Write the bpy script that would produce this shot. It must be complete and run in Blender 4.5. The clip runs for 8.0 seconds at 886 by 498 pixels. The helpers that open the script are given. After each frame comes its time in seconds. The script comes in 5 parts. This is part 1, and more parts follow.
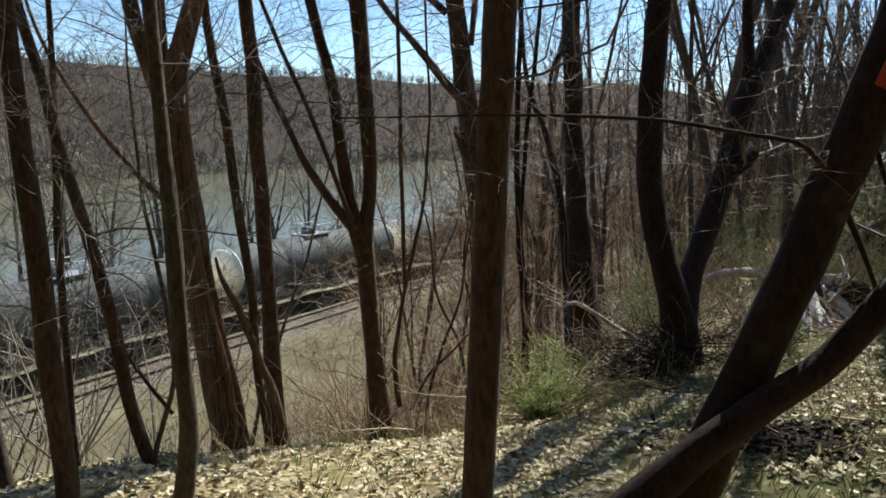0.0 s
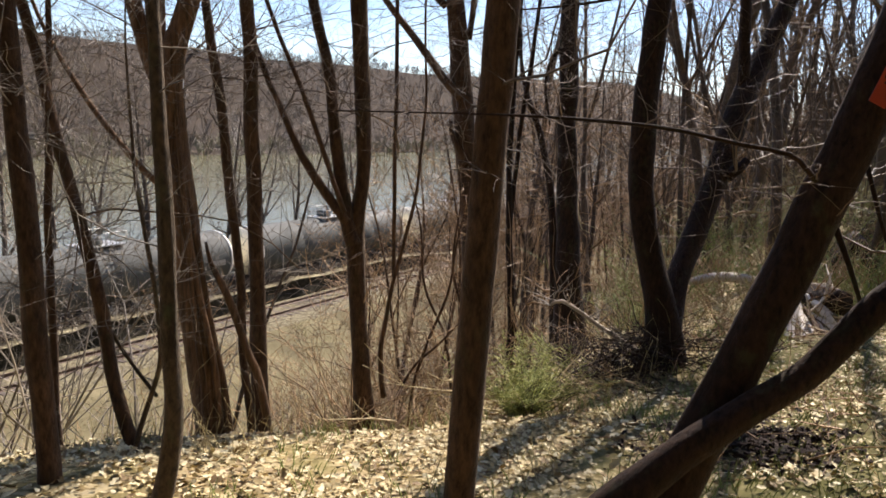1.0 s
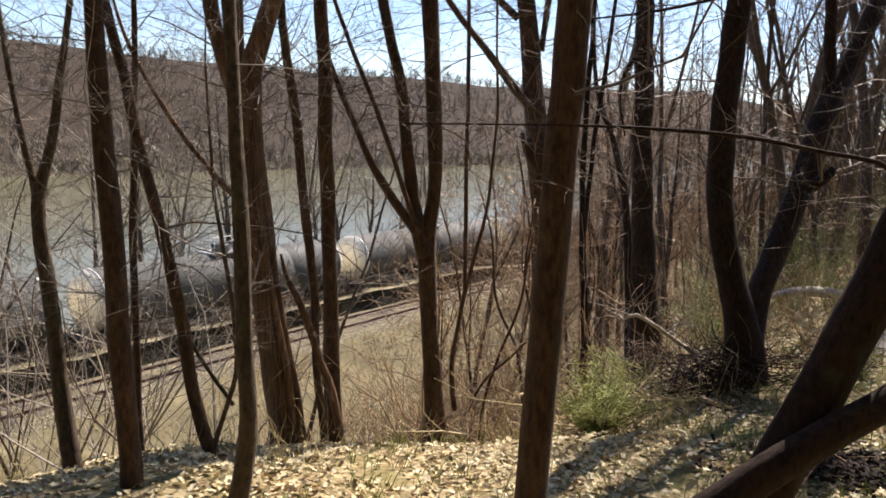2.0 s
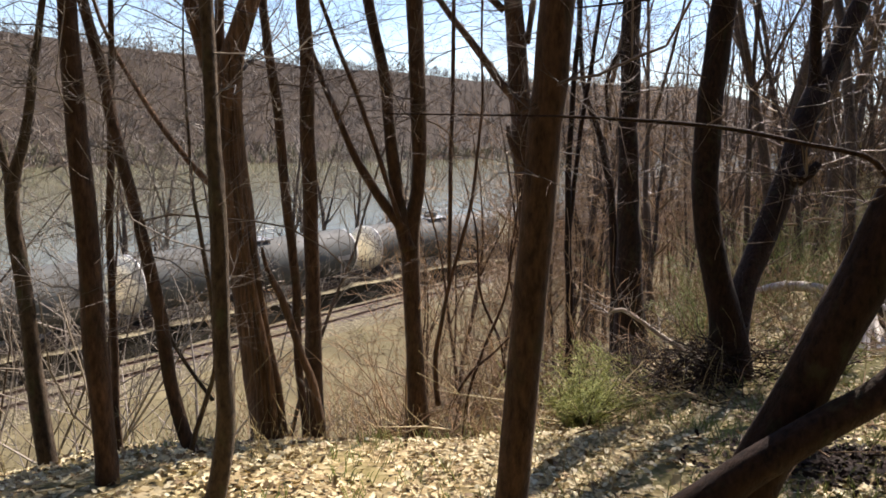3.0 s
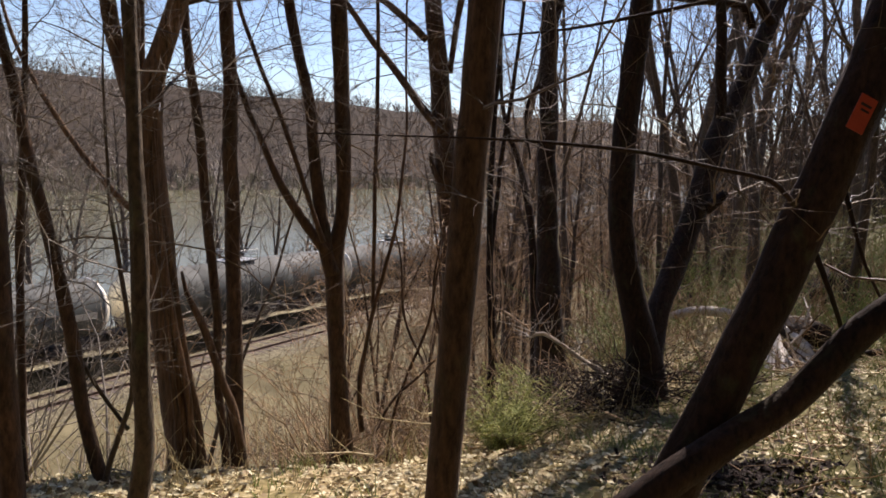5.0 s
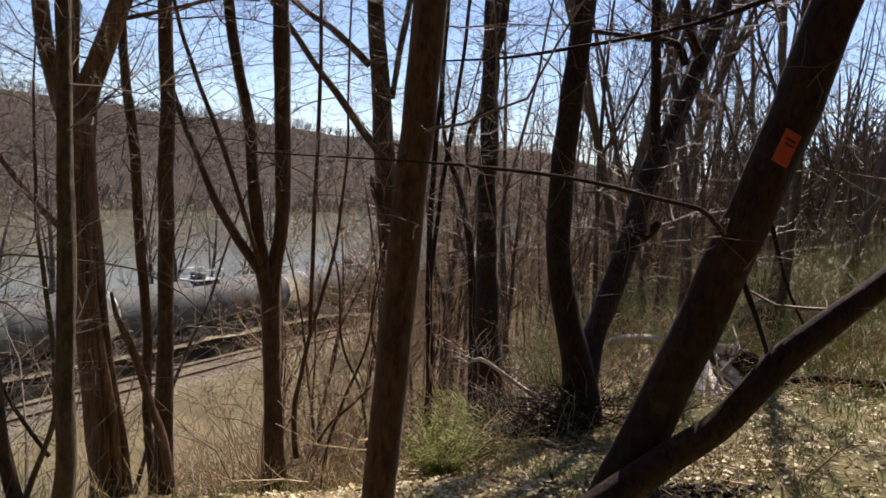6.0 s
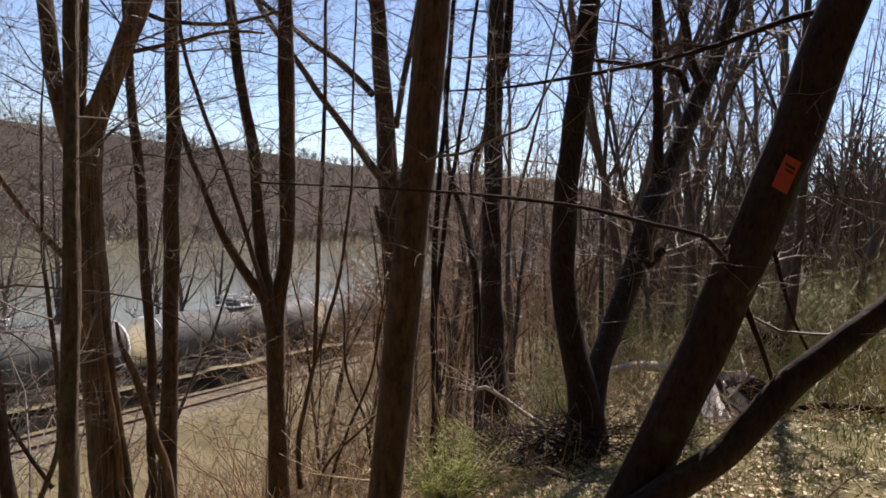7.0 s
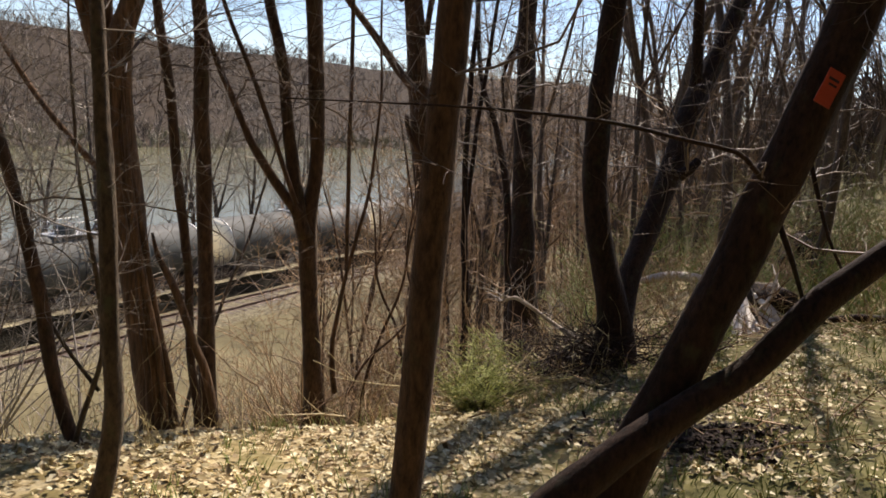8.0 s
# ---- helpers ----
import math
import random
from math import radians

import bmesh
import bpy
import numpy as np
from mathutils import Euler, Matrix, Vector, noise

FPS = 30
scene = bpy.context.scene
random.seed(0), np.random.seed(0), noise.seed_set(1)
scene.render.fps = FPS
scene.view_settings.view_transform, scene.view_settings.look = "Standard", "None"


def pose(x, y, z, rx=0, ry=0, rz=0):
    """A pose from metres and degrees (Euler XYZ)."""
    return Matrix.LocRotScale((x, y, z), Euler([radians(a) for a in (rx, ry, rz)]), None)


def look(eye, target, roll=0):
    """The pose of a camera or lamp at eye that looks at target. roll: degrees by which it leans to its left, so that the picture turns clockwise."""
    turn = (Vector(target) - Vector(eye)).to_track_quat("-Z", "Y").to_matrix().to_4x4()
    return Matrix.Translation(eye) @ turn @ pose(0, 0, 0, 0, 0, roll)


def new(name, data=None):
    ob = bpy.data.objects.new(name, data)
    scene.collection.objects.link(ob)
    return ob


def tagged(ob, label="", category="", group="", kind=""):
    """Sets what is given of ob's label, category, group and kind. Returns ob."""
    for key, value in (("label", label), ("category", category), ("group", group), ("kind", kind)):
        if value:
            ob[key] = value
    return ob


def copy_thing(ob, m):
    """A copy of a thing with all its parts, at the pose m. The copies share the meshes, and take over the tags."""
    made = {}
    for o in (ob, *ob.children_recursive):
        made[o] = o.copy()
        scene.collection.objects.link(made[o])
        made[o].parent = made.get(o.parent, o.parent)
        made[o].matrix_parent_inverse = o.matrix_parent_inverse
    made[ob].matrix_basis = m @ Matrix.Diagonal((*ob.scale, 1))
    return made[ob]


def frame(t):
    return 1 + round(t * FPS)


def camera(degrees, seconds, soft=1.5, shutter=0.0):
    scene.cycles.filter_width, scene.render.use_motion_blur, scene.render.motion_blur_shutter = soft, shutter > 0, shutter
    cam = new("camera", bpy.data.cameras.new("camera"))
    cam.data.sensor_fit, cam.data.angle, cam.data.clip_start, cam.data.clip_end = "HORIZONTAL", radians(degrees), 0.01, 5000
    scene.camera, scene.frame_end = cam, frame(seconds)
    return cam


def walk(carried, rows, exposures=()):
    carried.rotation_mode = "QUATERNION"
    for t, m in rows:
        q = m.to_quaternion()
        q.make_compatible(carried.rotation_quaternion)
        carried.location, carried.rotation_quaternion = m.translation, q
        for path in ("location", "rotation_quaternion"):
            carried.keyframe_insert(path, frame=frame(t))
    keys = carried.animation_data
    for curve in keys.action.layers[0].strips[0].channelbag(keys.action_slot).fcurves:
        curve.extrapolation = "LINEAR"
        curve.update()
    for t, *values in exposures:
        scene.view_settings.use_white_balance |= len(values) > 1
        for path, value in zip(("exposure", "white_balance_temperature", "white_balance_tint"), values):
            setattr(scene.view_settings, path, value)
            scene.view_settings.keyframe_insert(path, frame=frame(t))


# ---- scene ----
cam = camera(59.34, 8.0, soft=1.7)
PATH = [
    (0.0, pose(0.000, -0.000, 1.600, 81.60, 0.00, 0.00)),
    (0.5, pose(-0.007, -0.018, 1.607, 82.75, -1.70, -2.58)),
    (1.0, pose(-0.021, -0.018, 1.620, 81.00, -2.52, -0.53)),
    (1.5, pose(-0.011, 0.009, 1.598, 81.75, -2.93, 2.45)),
    (1.7, pose(-0.008, -0.001, 1.609, 81.69, -2.19, 3.48)),
    (2.8, pose(0.008, 0.043, 1.622, 81.84, -2.55, 6.81)),
    (3.0, pose(0.016, 0.064, 1.606, 81.32, -2.05, 3.88)),
    (3.5, pose(0.014, -0.014, 1.626, 82.97, -0.21, -4.26)),
    (4.0, pose(-0.004, -0.009, 1.631, 84.83, 1.95, -4.21)),
    (4.5, pose(0.007, 0.008, 1.593, 85.47, -2.51, -1.47)),
    (4.7, pose(-0.012, 0.020, 1.575, 83.69, -2.85, -1.49)),
    (5.8, pose(-0.012, 0.020, 1.565, 84.57, -3.58, -5.32)),
    (6.0, pose(-0.008, 0.019, 1.558, 85.91, -4.15, -6.25)),
    (6.5, pose(0.003, 0.003, 1.561, 86.09, -3.52, -6.12)),
    (7.0, pose(0.005, 0.005, 1.560, 87.94, -3.74, -5.85)),
    (7.5, pose(-0.003, 0.002, 1.570, 86.17, -4.62, -5.77)),
    (8.0, pose(0.013, 0.011, 1.598, 80.96, -3.75, -3.52)),
]
# the phone's own brightness and white balance drift a little
EXPOSURES = [(0.0, 0.68, 5550, 7), (0.5, 1.06, 6200, 17), (1.5, 1.08, 6300, 19), (3.5, 1.1, 6250, 21), (4.5, 0.73, 6300, 23), (6.0, 0.72, 6300, 22), (7.5, 0.77, 6300, 23), (8.0, 0.8, 6500, 19)]
walk(cam, PATH, EXPOSURES)

# ---- world and sun ----
SUN_AZ, SUN_EL = 29.0, 46.0
world = bpy.data.worlds.new("world")
scene.world = world
world.use_nodes = True
wn = world.node_tree
sky = wn.nodes.new("ShaderNodeTexSky")
sky.sky_type = "NISHITA"
sky.sun_disc = False
sky.sun_elevation, sky.sun_rotation = radians(SUN_EL), radians(SUN_AZ)
sky.air_density, sky.dust_density, sky.ozone_density = 1.0, 0.1, 1.9
wn.links.new(sky.outputs[0], wn.nodes["Background"].inputs[0])
wn.nodes["Background"].inputs[1].default_value = 0.085
sun = new("sun", bpy.data.lights.new("sun", "SUN"))
sun.data.energy, sun.data.angle, sun.data.color = 5.0, radians(0.6), (1.0, 0.9, 0.76)
sa, se = radians(SUN_AZ), radians(SUN_EL)
sun.matrix_world = look((math.sin(sa) * math.cos(se) * 60, math.cos(sa) * math.cos(se) * 60, math.sin(se) * 60), (0, 0, 0))

# ---- plan: u runs along the railway, v from the camera towards it ----
TH = radians(30.5)
CU, SU = math.cos(TH), math.sin(TH)
RAIL_Z = -9.5
TRAIN_V, NEAR_V = 35.0, 30.6
WATER_Z = -12.6


def xy(u, v):
    return u * SU - v * CU, u * CU + v * SU


def uv(x, y):
    return x * SU + y * CU, -x * CU + y * SU


def sstep(a, b, t):
    t = min(1.0, max(0.0, (t - a) / (b - a)))
    return t * t * (3 - 2 * t)


def height(u, v):
    uu = 14 * math.tanh(u / 14)
    z = -0.06 * uu - 0.115 * max(-30, min(v, 5))
    z += 0.2 * (1 - sstep(2.6, 4.3, u)) * sstep(1, 4, v)
    crest = 4.85 - 2.5 * sstep(3.2, 6.2, u) + 0.25 * noise.noise((u * 0.13, 3.1, 0)) + 0.02 * max(0, u - 6)
    s = v - crest
    soft = 0.45 * math.log1p(math.exp(min(40, s / 0.45)))
    z -= 0.56 * soft
    low = -9.78 - 0.02 * max(0, v - 22)
    k = 0.5
    z = low + k * math.log1p(math.exp(min(60, (z - low) / k)))
    if v > 38:
        z -= 3.6 * sstep(41, 48, v) - 0.35 * sstep(38, 40, v)
    if v > 205:
        ridge = 47 + 36 * sstep(600, 1500, u) + 9 * noise.noise((u * 0.0021, v * 0.002, 7.0)) + 4 * noise.noise((u * 0.009, v * 0.008, 2.0))
        z += 3.5 * sstep(205, 225, v) + ridge * sstep(212, 440, v) * 1.25
    amp = 0.05 if v < 6 else 0.16
    if v < 38:
        z += amp * noise.noise((u * 0.9, v * 0.9, 1.0)) * (1 - 0.8 * sstep(20, 26, v)) + 0.03 * noise.noise((u * 3.1, v * 3.1, 4.0))
    if v < -12:
        z += 1.2 * noise.noise((u * 0.03, v * 0.03, 9.0)) * sstep(-12, -60, v) if v > -60 else 1.2 * noise.noise((u * 0.03, v * 0.03, 9.0))
    return z


def ground_z(x, y):
    return height(*uv(x, y))


# ---- materials ----
def mat(name, rough=0.8, metal=0.0, spec=0.3):
    m = bpy.data.materials.new(name)
    m.use_nodes = True
    b = m.node_tree.nodes["Principled BSDF"]
    b.inputs["Roughness"].default_value = rough
    b.inputs["Metallic"].default_value = metal
    b.inputs["Specular IOR Level"].default_value = spec
    return m, m.node_tree, b


def nd(nt, kind, **sets):
    n = nt.nodes.new(kind)
    for k, v in sets.items():
        n.inputs[k.replace("_", " ")].default_value = v
    return n


def coords(nt, scale=(1, 1, 1), rot=0.0):
    tc = nt.nodes.new("ShaderNodeTexCoord")
    mp = nt.nodes.new("ShaderNodeMapping")
    mp.inputs["Scale"].default_value = scale
    mp.inputs["Rotation"].default_value = (0, 0, rot)
    nt.links.new(tc.outputs["Object"], mp.inputs[0])
    return mp.outputs[0]


def noise_tex(nt, vec, scale, detail=5.0, rough=0.6):
    n = nd(nt, "ShaderNodeTexNoise", Scale=scale, Detail=detail, Roughness=rough)
    if vec:
        nt.links.new(vec, n.inputs["Vector"])
    return n.outputs["Fac"]


def ramp(nt, fac, stops):
    r = nt.nodes.new("ShaderNodeValToRGB")
    e = r.color_ramp.elements
    while len(e) < len(stops):
        e.new(0.5)
    for i, (p, c) in enumerate(stops):
        e[i].position, e[i].color = p, (*c, 1)
    nt.links.new(fac, r.inputs[0])
    return r.outputs[0]


def mix(nt, fac, a, b, mode="MIX"):
    m = nt.nodes.new("ShaderNodeMix")
    m.data_type, m.blend_type = "RGBA", mode
    for sock, val in ((m.inputs[0], fac), (m.inputs[6], a), (m.inputs[7], b)):
        if isinstance(val, (int, float)):
            sock.default_value = val
        elif isinstance(val, tuple):
            sock.default_value = (*val, 1)
        else:
            nt.links.new(val, sock)
    return m.outputs[2]


def bump(nt, b, fac, strength, dist):
    n = nd(nt, "ShaderNodeBump", Strength=strength, Distance=dist)
    nt.links.new(fac, n.inputs["Height"])
    nt.links.new(n.outputs[0], b.inputs["Normal"])


def bark(name, dark, light, moss=0.0, ridge=1.0, sheen=0.3, grain=0.4):
    m, nt, b = mat(name, 0.85, 0, 0.2)
    b.inputs["Sheen Weight"].default_value = sheen
    b.inputs["Sheen Roughness"].default_value = 0.45
    b.inputs["Sheen Tint"].default_value = (0.75, 0.66, 0.5, 1)
    v = coords(nt, (1, 1, grain))
    f1 = noise_tex(nt, v, 38, 6, 0.7)
    v2 = coords(nt, (1, 1, 0.6))
    f2 = noise_tex(nt, v2, 4.5, 4)
    c = ramp(nt, f1, [(0.32, dark), (0.52, tuple((p + q) / 2 for p, q in zip(dark, light))), (0.72, light)])
    c = mix(nt, ramp(nt, f2, [(0.35, (0, 0, 0)), (0.7, (0.6, 0.6, 0.6))]), c, tuple(x * 0.6 for x in dark))
    if moss:
        f3 = noise_tex(nt, v2, 9, 5)
        c = mix(nt, ramp(nt, f3, [(0.55, (0, 0, 0)), (0.7, (moss, moss, moss))]), c, (0.13, 0.15, 0.07))
    info = nt.nodes.new("ShaderNodeObjectInfo")
    hv = nd(nt, "ShaderNodeHueSaturation")
    mr = nt.nodes.new("ShaderNodeMapRange")
    mr.inputs["To Min"].default_value, mr.inputs["To Max"].default_value = 0.8, 1.2
    nt.links.new(info.outputs["Random"], mr.inputs["Value"])
    nt.links.new(mr.outputs[0], hv.inputs["Value"])
    nt.links.new(c, hv.inputs["Color"])
    nt.links.new(hv.outputs[0], b.inputs["Base Color"])
    relief = nt.nodes.new("ShaderNodeMath")
    relief.operation = "ADD"
    nt.links.new(f1, relief.inputs[0])
    nt.links.new(noise_tex(nt, coords(nt, (1, 1, 0.5)), 11, 4, 0.6), relief.inputs[1])
    bump(nt, b, relief.outputs[0], 0.6 * ridge, 0.014)
    return m


BARK_BROWN = bark("bark_brown", (0.03, 0.018, 0.011), (0.19, 0.105, 0.058), 0.12, 1.3, 0.2, 0.35)
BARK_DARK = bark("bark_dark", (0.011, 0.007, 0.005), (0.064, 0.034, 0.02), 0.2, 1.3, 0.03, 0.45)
BARK_GREY = bark("bark_grey", (0.04, 0.029, 0.02), (0.22, 0.155, 0.095), 0.5, 1.5, 0.2, 0.5)
BARK_FAR = bark("bark_far", (0.04, 0.029, 0.021), (0.2, 0.14, 0.1), 0.2, 1.0, 0.15)
BARK_SPLIT = bark("bark_split", (0.045, 0.026, 0.015), (0.38, 0.22, 0.12), 0, 1.8, 0.25, 0.1)


def twig_mat(name, a, b_):
    m, nt, b = mat(name, 0.58, 0, 0.35)
    geo = nt.nodes.new("ShaderNodeNewGeometry")
    c = ramp(nt, geo.outputs["Random Per Island"], [(0.0, a), (1.0, b_)])
    nt.links.new(c, b.inputs["Base Color"])
    return m


TWIG = twig_mat("twig_brown", (0.042, 0.028, 0.017), (0.2, 0.137, 0.078))
TWIG_PALE = twig_mat("twig_pale", (0.1, 0.083, 0.062), (0.36, 0.31, 0.24))
TWIG_RED = twig_mat("twig_russet", (0.12, 0.066, 0.028), (0.42, 0.268, 0.128))
TWIG_FAR = twig_mat("far_twig", (0.034, 0.024, 0.016), (0.078, 0.058, 0.04))
STRAW = twig_mat("straw", (0.3, 0.23, 0.1), (0.55, 0.45, 0.22))
GREEN = twig_mat("needle_green", (0.17, 0.21, 0.04), (0.52, 0.54, 0.16))
OLIVE = twig_mat("olive_twig", (0.15, 0.13, 0.05), (0.42, 0.36, 0.17))
OLIVE_FAR = twig_mat("far_olive_twig", (0.075, 0.068, 0.032), (0.17, 0.15, 0.075))
SPROUT = twig_mat("sprout_green", (0.12, 0.16, 0.035), (0.3, 0.34, 0.1))


def leaf_mat():
    m, nt, b = mat("dry_leaf", 0.7, 0, 0.35)
    geo = nt.nodes.new("ShaderNodeNewGeometry")
    info = nt.nodes.new("ShaderNodeObjectInfo")
    ad = nt.nodes.new("ShaderNodeMath")
    ad.operation = "ADD"
    nt.links.new(geo.outputs["Random Per Island"], ad.inputs[0])
    nt.links.new(info.outputs["Random"], ad.inputs[1])
    fr = nt.nodes.new("ShaderNodeMath")
    fr.operation = "FRACT"
    nt.links.new(ad.outputs[0], fr.inputs[0])
    c = ramp(nt, fr.outputs[0], [(0.0, (0.17, 0.105, 0.048)), (0.3, (0.43, 0.33, 0.155)), (0.6, (0.65, 0.55, 0.29)), (1.0, (0.84, 0.77, 0.5))])
    f = noise_tex(nt, coords(nt), 40, 3)
    c = mix(nt, ramp(nt, f, [(0.45, (0, 0, 0)), (0.85, (0.4, 0.4, 0.4))]), c, (0.16, 0.1, 0.05))
    nt.links.new(c, b.inputs["Base Color"])
    return m


LEAF = leaf_mat()


def ground_mat():
    m, nt, b = mat("woodland_ground", 0.95, 0, 0.1)
    p = coords(nt)
    cell = nd(nt, "ShaderNodeTexVoronoi", Scale=24.0, Randomness=1.0)
    nt.links.new(p, cell.inputs["Vector"])
    sep = nt.nodes.new("ShaderNodeSeparateColor")
    nt.links.new(cell.outputs["Color"], sep.inputs[0])
    litter = ramp(nt, sep.outputs[0], [(0.0, (0.08, 0.055, 0.028)), (0.3, (0.21, 0.155, 0.07)), (0.65, (0.42, 0.33, 0.17)), (1.0, (0.62, 0.53, 0.33))])
    soil_f = noise_tex(nt, p, 2.2, 6)
    litter = mix(nt, ramp(nt, soil_f, [(0.45, (0, 0, 0)), (0.68, (0.75, 0.75, 0.75))]), litter, (0.2, 0.16, 0.075))
    moss_f = noise_tex(nt, p, 0.55, 5)
    litter = mix(nt, ramp(nt, moss_f, [(0.47, (0, 0, 0)), (0.62, (0.6, 0.6, 0.6))]), litter, (0.18, 0.175, 0.06))
    dirt_f = noise_tex(nt, p, 0.35, 7, 0.65)
    dirt = ramp(nt, dirt_f, [(0.34, (0.06, 0.049, 0.023)), (0.46, (0.12, 0.102, 0.049)), (0.56, (0.165, 0.14, 0.07)), (0.68, (0.29, 0.252, 0.14))])
    fine = noise_tex(nt, p, 9, 6, 0.7)
    duff_f = noise_tex(nt, p, 1.4, 6, 0.7)
    dirt = mix(nt, ramp(nt, duff_f, [(0.5, (0, 0, 0)), (0.64, (0.7, 0.7, 0.7))]), dirt, (0.085, 0.078, 0.036))
    dirt = mix(nt, 0.35, dirt, ramp(nt, fine, [(0.3, (0.1, 0.08, 0.046)), (0.7, (0.34, 0.293, 0.17))]))
    wood_f = noise_tex(nt, coords(nt, (1, 1, 1)), 0.16, 8, 0.75)
    wood = ramp(nt, wood_f, [(0.3, (0.024, 0.018, 0.012)), (0.5, (0.046, 0.034, 0.023)), (0.7, (0.08, 0.06, 0.04))])
    tc = nt.nodes.new("ShaderNodeTexCoord")
    dot = nt.nodes.new("ShaderNodeVectorMath")
    dot.operation = "DOT_PRODUCT"
    dot.inputs[1].default_value = (-CU, SU, 0)
    nt.links.new(tc.outputs["Object"], dot.inputs[0])
    wob = nt.nodes.new("ShaderNodeMath")
    wob.operation = "MULTIPLY_ADD"
    nt.links.new(noise_tex(nt, p, 0.4, 4), wob.inputs[0])
    wob.inputs[1].default_value = 3.0
    nt.links.new(dot.outputs["Value"], wob.inputs[2])

    def band(a, z):
        mr = nt.nodes.new("ShaderNodeMapRange")
        mr.inputs["From Min"].default_value, mr.inputs["From Max"].default_value = a, z
        nt.links.new(wob.outputs[0], mr.inputs["Value"])
        return mr.outputs[0]

    # Dark mossy soil inland, darkened further to stand in for the wood's shade.
    mossy_shade = ramp(nt, noise_tex(nt, p, 1.3, 6), [(0.3, (0.03, 0.027, 0.012)), (0.5, (0.072, 0.075, 0.024)), (0.75, (0.15, 0.14, 0.055))])
    inner = nt.nodes.new("ShaderNodeMath")
    inner.operation = "MULTIPLY"
    inner.inputs[1].default_value = 0.75
    nt.links.new(band(4.2, 1.6), inner.inputs[0])
    litter = mix(nt, inner.outputs[0], litter, mossy_shade)
    c = mix(nt, band(6.0, 9.0), litter, dirt)
    c = mix(nt, band(60, 75), c, wood)
    nt.links.new(c, b.inputs["Base Color"])
    bump(nt, b, sep.outputs[1], 0.5, 0.03)
    return m


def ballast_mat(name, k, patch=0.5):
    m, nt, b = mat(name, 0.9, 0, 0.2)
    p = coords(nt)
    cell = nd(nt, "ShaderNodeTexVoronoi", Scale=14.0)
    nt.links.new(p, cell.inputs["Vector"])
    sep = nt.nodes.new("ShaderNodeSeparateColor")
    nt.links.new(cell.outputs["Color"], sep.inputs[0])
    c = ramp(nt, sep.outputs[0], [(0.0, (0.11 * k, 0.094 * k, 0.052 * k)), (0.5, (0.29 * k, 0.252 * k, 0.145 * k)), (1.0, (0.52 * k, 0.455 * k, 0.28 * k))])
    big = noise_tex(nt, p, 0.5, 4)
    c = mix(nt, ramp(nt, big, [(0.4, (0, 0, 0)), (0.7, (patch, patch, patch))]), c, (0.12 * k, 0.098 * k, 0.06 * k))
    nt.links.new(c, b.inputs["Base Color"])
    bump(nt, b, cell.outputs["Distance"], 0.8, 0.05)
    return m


def grimy(name, base, dirt, rough, scale=0.8, metal=0.0, amount=0.6, spec=0.4):
    m, nt, b = mat(name, rough, metal, spec)
    p = coords(nt, (0.5, 1, 1))
    f = noise_tex(nt, p, scale, 7, 0.65)
    g = noise_tex(nt, p, scale * 14, 4, 0.6)
    c = mix(nt, ramp(nt, f, [(0.38, (0, 0, 0)), (0.75, (amount, amount, amount))]), base, dirt)
    c = mix(nt, 0.2, c, ramp(nt, g, [(0.35, tuple(x * 0.5 for x in base)), (0.65, tuple(min(1, x * 1.2) for x in base))]))
    nt.links.new(c, b.inputs["Base Color"])
    rr = ramp(nt, f, [(0.3, (rough * 0.8,) * 3), (0.7, (min(1, rough * 1.25),) * 3)])
    nt.links.new(rr, b.inputs["Roughness"])
    bump(nt, b, g, 0.15, 0.01)
    return m


GROUND = ground_mat()
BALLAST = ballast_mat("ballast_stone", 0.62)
# Paler copy of the stone, for sun lying on the bank top.
BALLAST_LIT = ballast_mat("sunlit_pale_stone", 0.9, 0.95)
# Near-black colour stands in for shade under the cars and on the bank face.
BALLAST_SHADE = ballast_mat("shade_dark_ballast", 0.12)
TANK = grimy("tank_grey_paint", (0.115, 0.122, 0.11), (0.075, 0.066, 0.052), 0.7, spec=0.2)
CREAM = grimy("tank_end_cream", (0.9, 0.84, 0.66), (0.8, 0.66, 0.42), 0.5, 1.2)
# White colour carries the sun's highlight along the weld ring.
RIM = grimy("rim_highlight_white", (0.85, 0.83, 0.76), (0.5, 0.45, 0.36), 0.35)
STEEL_DARK = grimy("truck_dark_steel", (0.03, 0.027, 0.025), (0.06, 0.045, 0.035), 0.7, 2.0)
WHEEL = grimy("wheel_steel", (0.06, 0.05, 0.045), (0.1, 0.07, 0.05), 0.55, 2.0, 0.6)
FITTING = grimy("fitting_green_grey", (0.05, 0.065, 0.06), (0.1, 0.09, 0.075), 0.6)
GALV = grimy("galvanised", (0.5, 0.5, 0.48), (0.3, 0.28, 0.25), 0.45, 2.0, 0.5)
RAIL = grimy("rail_rust", (0.1, 0.06, 0.042), (0.06, 0.04, 0.03), 0.6, 3.0, 0.4)
BONE = grimy("sun_bleached_wood", (0.78, 0.72, 0.62), (0.45, 0.38, 0.3), 0.7, 6.0)
TIE = grimy("tie_timber", (0.09, 0.07, 0.055), (0.16, 0.13, 0.1), 0.9, 2.0)
DEADWOOD = grimy("bleached_wood", (0.55, 0.48, 0.38), (0.28, 0.22, 0.16), 0.85, 4.0)
SIGN = grimy("orange_plastic", (0.42, 0.058, 0.02), (0.26, 0.04, 0.018), 0.55, 14.0, 0, 0.4)
INK = grimy("dark_ink", (0.03, 0.012, 0.01), (0.05, 0.02, 0.015), 0.6)


